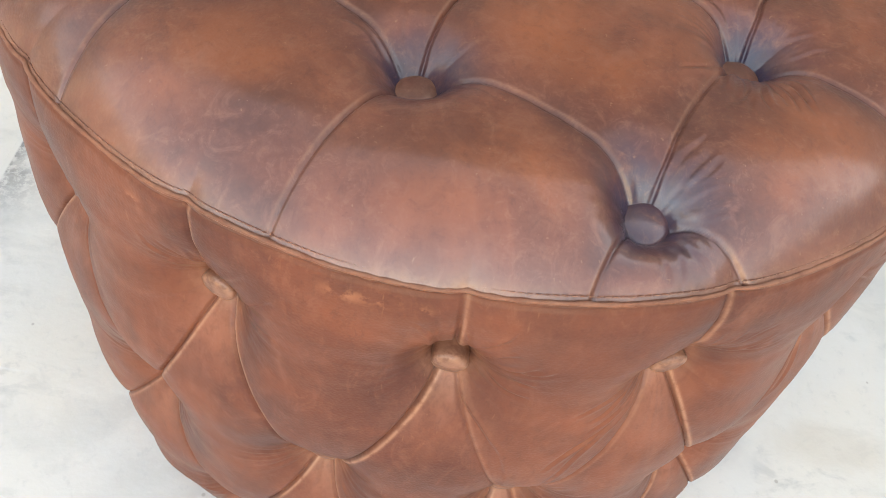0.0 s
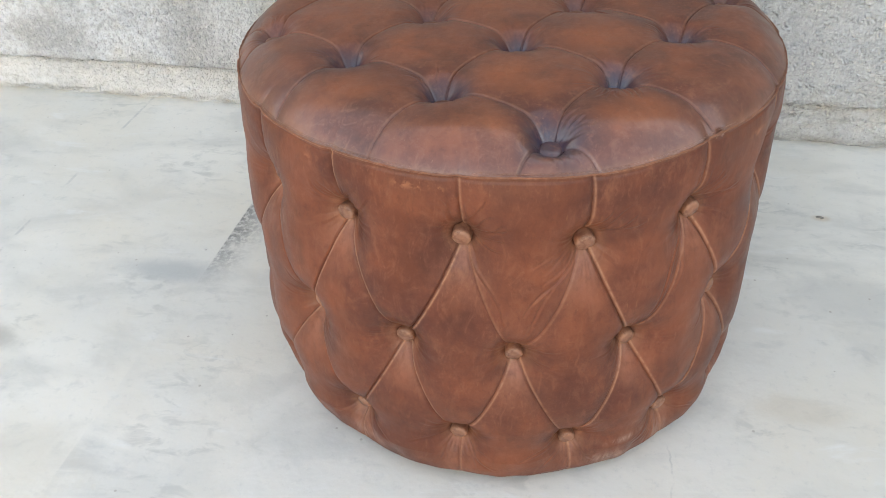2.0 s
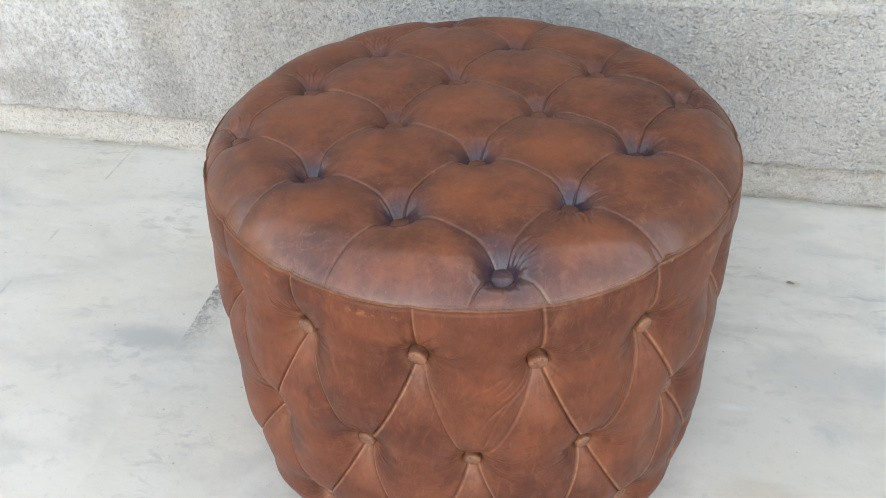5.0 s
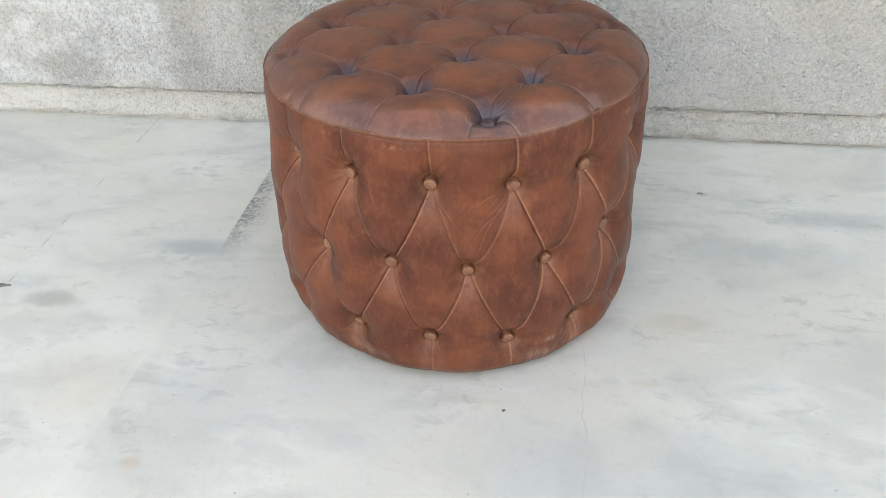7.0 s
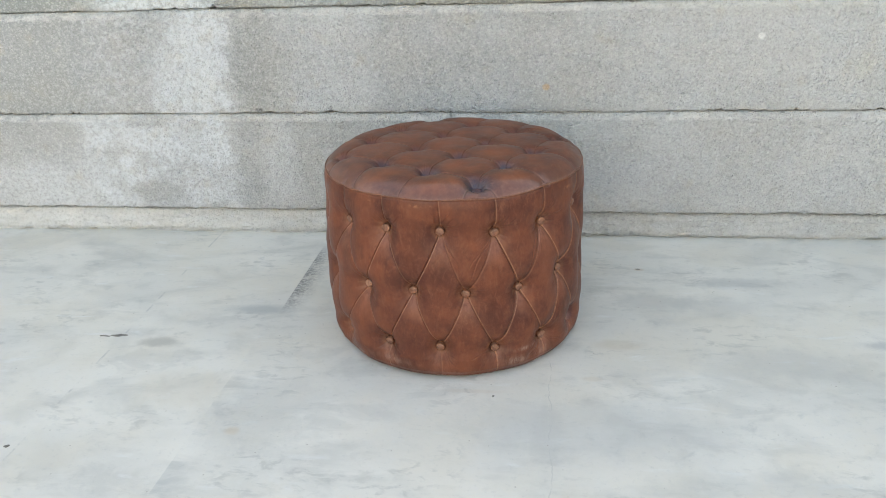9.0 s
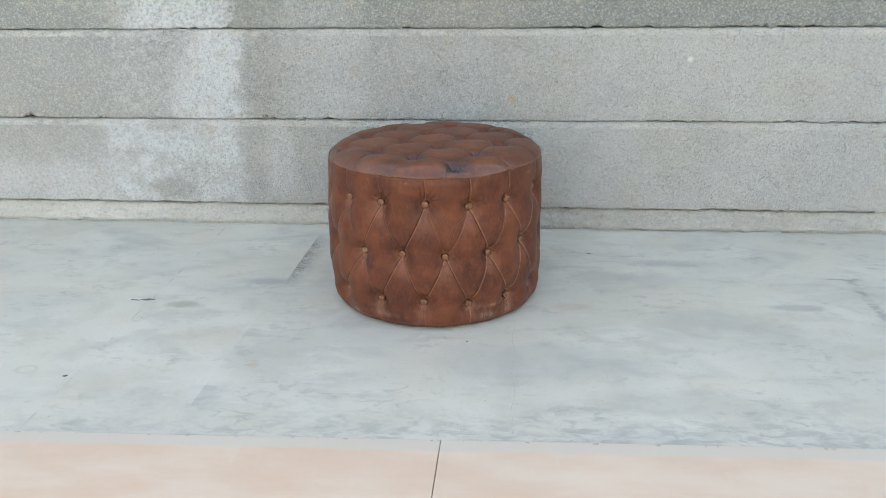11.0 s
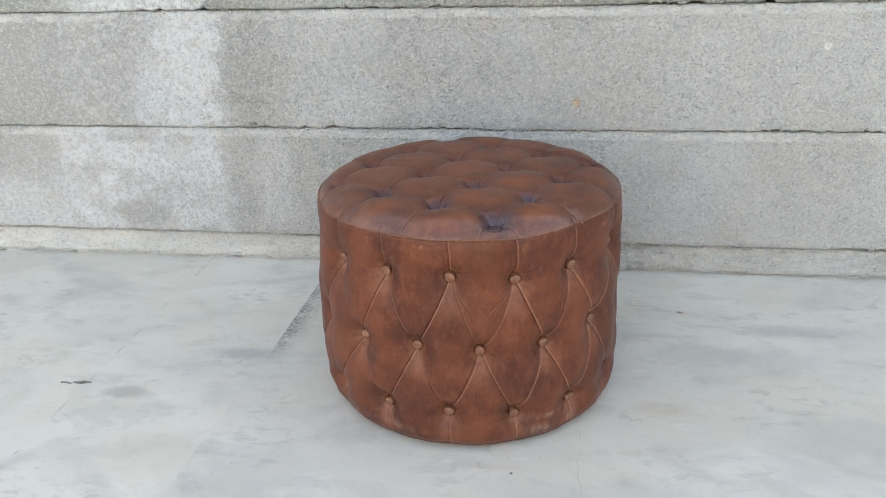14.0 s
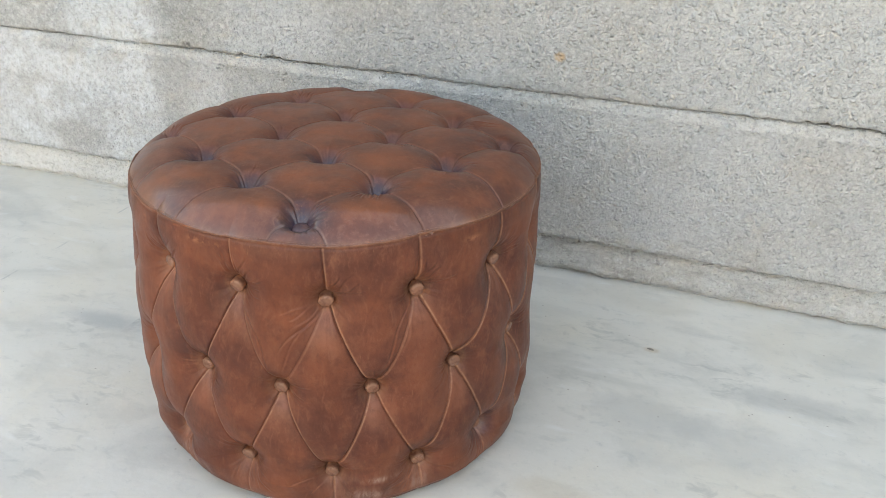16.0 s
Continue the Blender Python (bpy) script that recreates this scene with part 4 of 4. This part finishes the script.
def build_stool():
    stool = tagged(new("ottoman"), "round deep-buttoned ottoman in worn antique brown leather, standing on marble", "ottoman")
    stool.location = (CX, CY, 0.0)
    side, top = build_side(), build_top()
    tagged(side, "brown leather side pleated into diamonds")
    tagged(top, "glossy brown leather cushion top, deep-buttoned")
    side.parent = top.parent = stool
    ang = np.linspace(0, 2 * math.pi, 720, endpoint=False)
    sag = 0.0008 * value_noise(ang * 9, ang * 0)
    out = RS + 0.0002 - notch(ang) + 0.35 * lopsided(ang)
    ring = np.stack([out * np.cos(ang), out * np.sin(ang), 0.4037 + sag + seam_rise(ang)], -1)
    tagged(tube("seam_welt", ring, 0.0011, 8, LEATHER, stool, 0.3), "stitched leather seam with rubbed tan edge")
    # thread along the seam
    bm = bmesh.new()
    for k in range(520):
        a, da = 2 * math.pi * k / 520, 0.0044
        rr, zz = RS - 0.0020 - float(notch(np.array([a]))[0]) + 0.35 * float(lopsided(a)), 0.4062 + float(seam_rise(a)) + 0.0008 * float(value_noise(np.array([a * 9]), np.array([0.0]))[0])
        cs = []
        for aa, w in ((a - da, 0.4), (a, 1.0), (a + da, 0.4)):
            for dr, dz in ((-0.0003, -0.0004), (0.0003, -0.0005), (0.0003 * w, 0.0001 * w)):
                cs.append(bm.verts.new(((rr + dr) * math.cos(aa), (rr + dr) * math.sin(aa), zz + dz)))
        for m in (0, 3):
            for e in range(3):
                bm.faces.new((cs[m + e], cs[m + (e + 1) % 3], cs[m + 3 + (e + 1) % 3], cs[m + 3 + e]))
    tagged(part("stitching", bm, THREAD, stool), "row of brown thread stitches", kind="stuff")
    bm = bmesh.new()
    bmesh.ops.create_cone(bm, cap_ends=True, segments=96, radius1=0.255, radius2=0.264, depth=0.006, matrix=Matrix.Translation((0, 0, 0.003)))
    part("base", bm, LINING, stool, "black lining cloth under the ottoman")
    me, tan_button = button_mesh(0.60, 0.36, 0.0), button_mesh(0.95, 0.85, 0.0)
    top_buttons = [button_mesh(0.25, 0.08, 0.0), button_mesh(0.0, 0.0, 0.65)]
    for ring_no, (angles, levels) in enumerate(RINGS):
        for k, (t, z) in enumerate(zip(angles, levels)):
            b = new("button", tan_button if (ring_no, k) == (1, 1) else me)
            b.parent = stool
            r = (0.2775, 0.2778, 0.2780)[ring_no] + (0.0020, 0.0055, 0.0070)[ring_no] * float(belly(t)) - (0.010 if (ring_no, k) == (2, 5) else 0)
            b.matrix_basis = pose(r * math.cos(t), r * math.sin(t), z, 0, 0, math.degrees(t)) @ pose(0, 0, 0, 0, 90 + random.uniform(-6, 10), 0) @ Matrix.Diagonal((0.70, 0.86, 0.58, 1)) @ pose(0, 0, 0, 0, 0, random.uniform(0, 360))
    for i in range(4):
        for j in range(4):
            p = top_button(i, j)
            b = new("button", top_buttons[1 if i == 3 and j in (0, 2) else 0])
            b.parent = stool
            z = float(top_height(np.array(np.hypot(*p)))) - 0.0185 * drawn(i, j) - 0.0022
            b.matrix_basis = pose(p[0], p[1], z, random.uniform(-8, 8), random.uniform(-8, 8), random.uniform(0, 360)) @ Matrix.Diagonal((1.02, 0.98, 0.62, 1))
    return stool


# ---- ground, floor, wall ----
def ground():
    bm = bmesh.new()
    bmesh.ops.create_grid(bm, x_segments=8, y_segments=8, size=600, matrix=Matrix.Translation((0, 0, -0.16)))
    tagged(part("ground", bm, EARTH), "bare dusty ground round the paving", "ground", kind="structure")


def slab(name, corners, z0, z1, material, parent, bevel=0.0015, label=""):
    """A flat piece with the outline given, from z0 up to z1, its top edge eased."""
    bm = bmesh.new()
    c = np.mean(corners, 0)
    lower = [bm.verts.new((x - c[0], y - c[1], z0)) for x, y in corners]
    upper = [bm.verts.new((x - c[0], y - c[1], z1)) for x, y in corners]
    n_ = len(corners)
    topface = bm.faces.new(upper)
    bm.faces.new(lower[::-1])
    for k in range(n_):
        bm.faces.new((lower[k], lower[(k + 1) % n_], upper[(k + 1) % n_], upper[k]))
    bmesh.ops.bevel(bm, geom=list(topface.edges), offset=bevel, segments=2, affect="EDGES", profile=0.6)
    ob = part(name, bm, material, parent, label)
    ob.location = (c[0], c[1], 0)
    return ob


def front_y(x):
    return -0.243 + 0.034 * x


def floor():
    bm = bmesh.new()
    bmesh.ops.create_cube(bm, size=1, matrix=Matrix.Translation((0, 0.40, -0.08)) @ Matrix.Diagonal((9, 1.5, 0.1, 1)))
    bed = tagged(part("floor", bm, MORTAR), "platform of worn white marble slabs, pale grey and stained", "floor", kind="structure")
    gap = 0.00001
    cols = [-4.3, -3.4, -2.6, -1.82, -1.14, -0.4475, 0.222, 1.192, 1.95, 2.8, 3.6, 4.3]
    for k, (a, b) in enumerate(zip(cols[:-1], cols[1:])):
        ta, tb = (0.026 if a == -0.4475 else 0.0), (0.026 if b == -0.4475 else 0.0)
        cut = (0.66 if a == 1.192 or b == 1.192 else 0.535) + (0.0 if k % 2 else 0.004)
        def xa(y): return a + gap + ta * (y - 0.94) * 1.0
        def xb(y): return b - gap + tb * (y - 0.94) * 1.0
        for y0, y1 in ((None, cut - gap), (cut + gap, 1.12)):
            ya, yb = (front_y(a) + 0.001, front_y(b) + 0.001) if y0 is None else (y0, y0)
            slab("marble_slab", [(xa(ya), ya), (xb(yb), yb), (xb(y1), y1), (xa(y1), y1)], -0.03, 0.0, MARBLE, bed, 0.00003)
    return bed


def paving():
    bm = bmesh.new()
    bmesh.ops.create_cube(bm, size=1, matrix=Matrix.Translation((0, -1.95, -0.09)) @ Matrix.Diagonal((9, 3.1, 0.1, 1)))
    bed = tagged(part("pavement", bm, MORTAR), "paving of pale peach terracotta slabs beside the marble", "pavement", kind="structure")
    cols = [0.083 + 0.92 * k for k in range(-5, 6)]
    for a, b in zip(cols[:-1], cols[1:]):
        rows = [None, -1.15, -2.05, -2.95]
        for top, low in zip(rows[:-1], rows[1:]):
            ya, yb = (front_y(a) - 0.0015, front_y(b) - 0.0015) if top is None else (top - 0.0015, top - 0.0015)
            slab("paving_slab", [(a + 0.0006, low), (b - 0.0006, low), (b - 0.0006, yb), (a + 0.0006, ya)], -0.045, 0.003, TERRACOTTA, bed, 0.0025)
    return bed


def panel(parent, z0, z1, y_face, seed):
    """One precast panel: rough face, ragged lower arris, worn sloping shoulder along its top."""
    xs = np.unique(np.concatenate([np.linspace(-4.3, -1.5, 24), np.linspace(-1.5, 1.6, 700 if z0 < 1.0 else 60), np.linspace(1.6, 4.3, 24)]))
    shoulder = 0.020
    prof = [(z0 - 0.002, 0.018, 0), (z0 - 0.0005, 0.009, 0), (z0 + 0.0008, 0.0022, 0), (z0 + 0.004, 0.0, 0)]
    if seed == 1:
        # the foot course is undercut where it meets the floor
        prof = [(z0, 0.011, 0), (0.0, 0.010, 0), (0.0035, 0.007, 0), (0.0075, 0.0005, 0)]
    prof += [(z, 0.0, 0) for z in np.linspace(max(z0, 0.004) + 0.012, z1 - shoulder - 0.004, 16)]
    prof += [(z1 - shoulder - 0.002, -0.0008, 0.6), (z1 - shoulder, 0.0012, 1), (z1 - shoulder * 0.6, 0.0025, 1), (z1 - shoulder * 0.25, 0.0050, 0.6), (z1 - 0.0004, 0.0085, 0), (z1 + 0.0012, 0.05, 0)]
    rows, arris = [], []
    for k, (z, y, a) in enumerate(prof):
        rag = 0.0042 * np.abs(fractal(xs * 48 + seed * 9, np.full_like(xs, seed * 3.0), 4)) * (0.4 + 1.2 * np.clip(fractal(xs * 4 + seed, np.full_like(xs, 7.0), 2) + 0.3, 0, 1)) + 0.0016 * fractal(xs * 5 + seed, np.full_like(xs, 1.0), 2)
        dz = 2.4 * rag if k < 4 else (0.8 * np.roll(rag, 50) if k >= len(prof) - 5 else 0 * xs)
        dy = ((0.011 if k < 4 else 0.0060) if seed == 1 else 0.0013) * fractal(xs * 30 + 3 * seed, np.full_like(xs, z * 90), 3) + 0.002 * fractal(xs * 2 + seed, np.full_like(xs, z * 3), 2)
        rows.append(np.stack([xs, y_face + y + dy, z + dz], -1))
        arris.append(np.full_like(xs, a))
    pts = np.array(rows)
    me = grid_mesh("panel", pts, CONCRETE)
    float_layer(me, "arris", np.array(arris))
    ob = new("panel", me)
    ob.parent = parent
    return ob


def unseen_walls():
    """Unseen plain walls on the other three sides, added to block low sky and bounce light."""
    for name, x, y, wide, deep, high, label in (
        ("added_wall_south", 0.0, -6.2, 9.4, 0.2, 2.3, "plain grey wall out of view, added to block low sky and bounce light"),
        ("added_wall_east", 4.6, -2.5, 0.2, 7.2, 2.3, "plain grey side wall out of view, added to block low sky"),
        ("added_wall_west", -4.6, -2.5, 0.2, 7.2, 2.3, "plain grey side wall out of view, added to block low sky"),
    ):
        bm = bmesh.new()
        bmesh.ops.create_cube(bm, size=1, matrix=Matrix.Translation((x, y, high / 2 - 0.16)) @ Matrix.Diagonal((wide, deep, high, 1)))
        bmesh.ops.bevel(bm, geom=list(bm.edges), offset=0.012, segments=2, affect="EDGES")
        tagged(part(name, bm, BOUNCE_GREY), label, "wall", kind="structure")


def wall():
    bm = bmesh.new()
    bmesh.ops.create_cube(bm, size=1, matrix=Matrix.Translation((0, 1.155, 0.98)) @ Matrix.Diagonal((8.6, 0.10, 2.3, 1)))
    core = tagged(part("wall_north", bm, MORTAR), "boundary wall of rough grey precast concrete panels with lime bloom", "wall", kind="structure")
    joints = [-0.12, 0.082, 0.380, 0.677, 0.975, 1.272, 1.57, 1.867, 2.13]
    for k, (a, b) in enumerate(zip(joints[:-1], joints[1:])):
        panel(core, a, b - (0.005 if k == 0 else 0.0), 1.056 if k == 0 else 1.041, k + 1)
    return core


ground()
wall()
unseen_walls()
floor()
paving()
build_stool()


# ---- small things on the floor ----
def flake(name, x, y, length, width, turn, label, seed):
    rng = random.Random(seed)
    bm = bmesh.new()
    n_ = 12
    ring = [bm.verts.new((0.5 * length * math.cos(a) * rng.uniform(0.6, 1.1), 0.5 * width * math.sin(a) * rng.uniform(0.5, 1.2), 0.0004)) for a in (2 * math.pi * k / n_ for k in range(n_))]
    low = [bm.verts.new((v.co.x * 1.1, v.co.y * 1.1, -0.0006)) for v in ring]
    peak = bm.verts.new((0, 0, 0.0016))
    for k in range(n_):
        bm.faces.new((ring[k], ring[(k + 1) % n_], peak))
        bm.faces.new((low[k], low[(k + 1) % n_], ring[(k + 1) % n_], ring[k]))
    ob = tagged(part(name, bm, GRIT), label, "debris")
    ob.matrix_basis = pose(x, y, 0.0006, 0, 0, turn)
    return ob


flake("chip", -0.805, 0.395, 0.045, 0.011, 6, "dark flake of grit lying on the marble", 3)
flake("chip", -0.842, 0.390, 0.034, 0.006, -4, "thin dark flake of grit lying on the marble", 4)
flake("pebble", -0.817, -0.040, 0.012, 0.008, 20, "small dark crumb lying on the marble", 5)
flake("pebble", 0.459, 0.831, 0.012, 0.006, -10, "small brown crumb lying on the marble", 6)
flake("pebble", 0.109, 0.196, 0.007, 0.005, 30, "tiny dark crumb lying on the marble", 7)
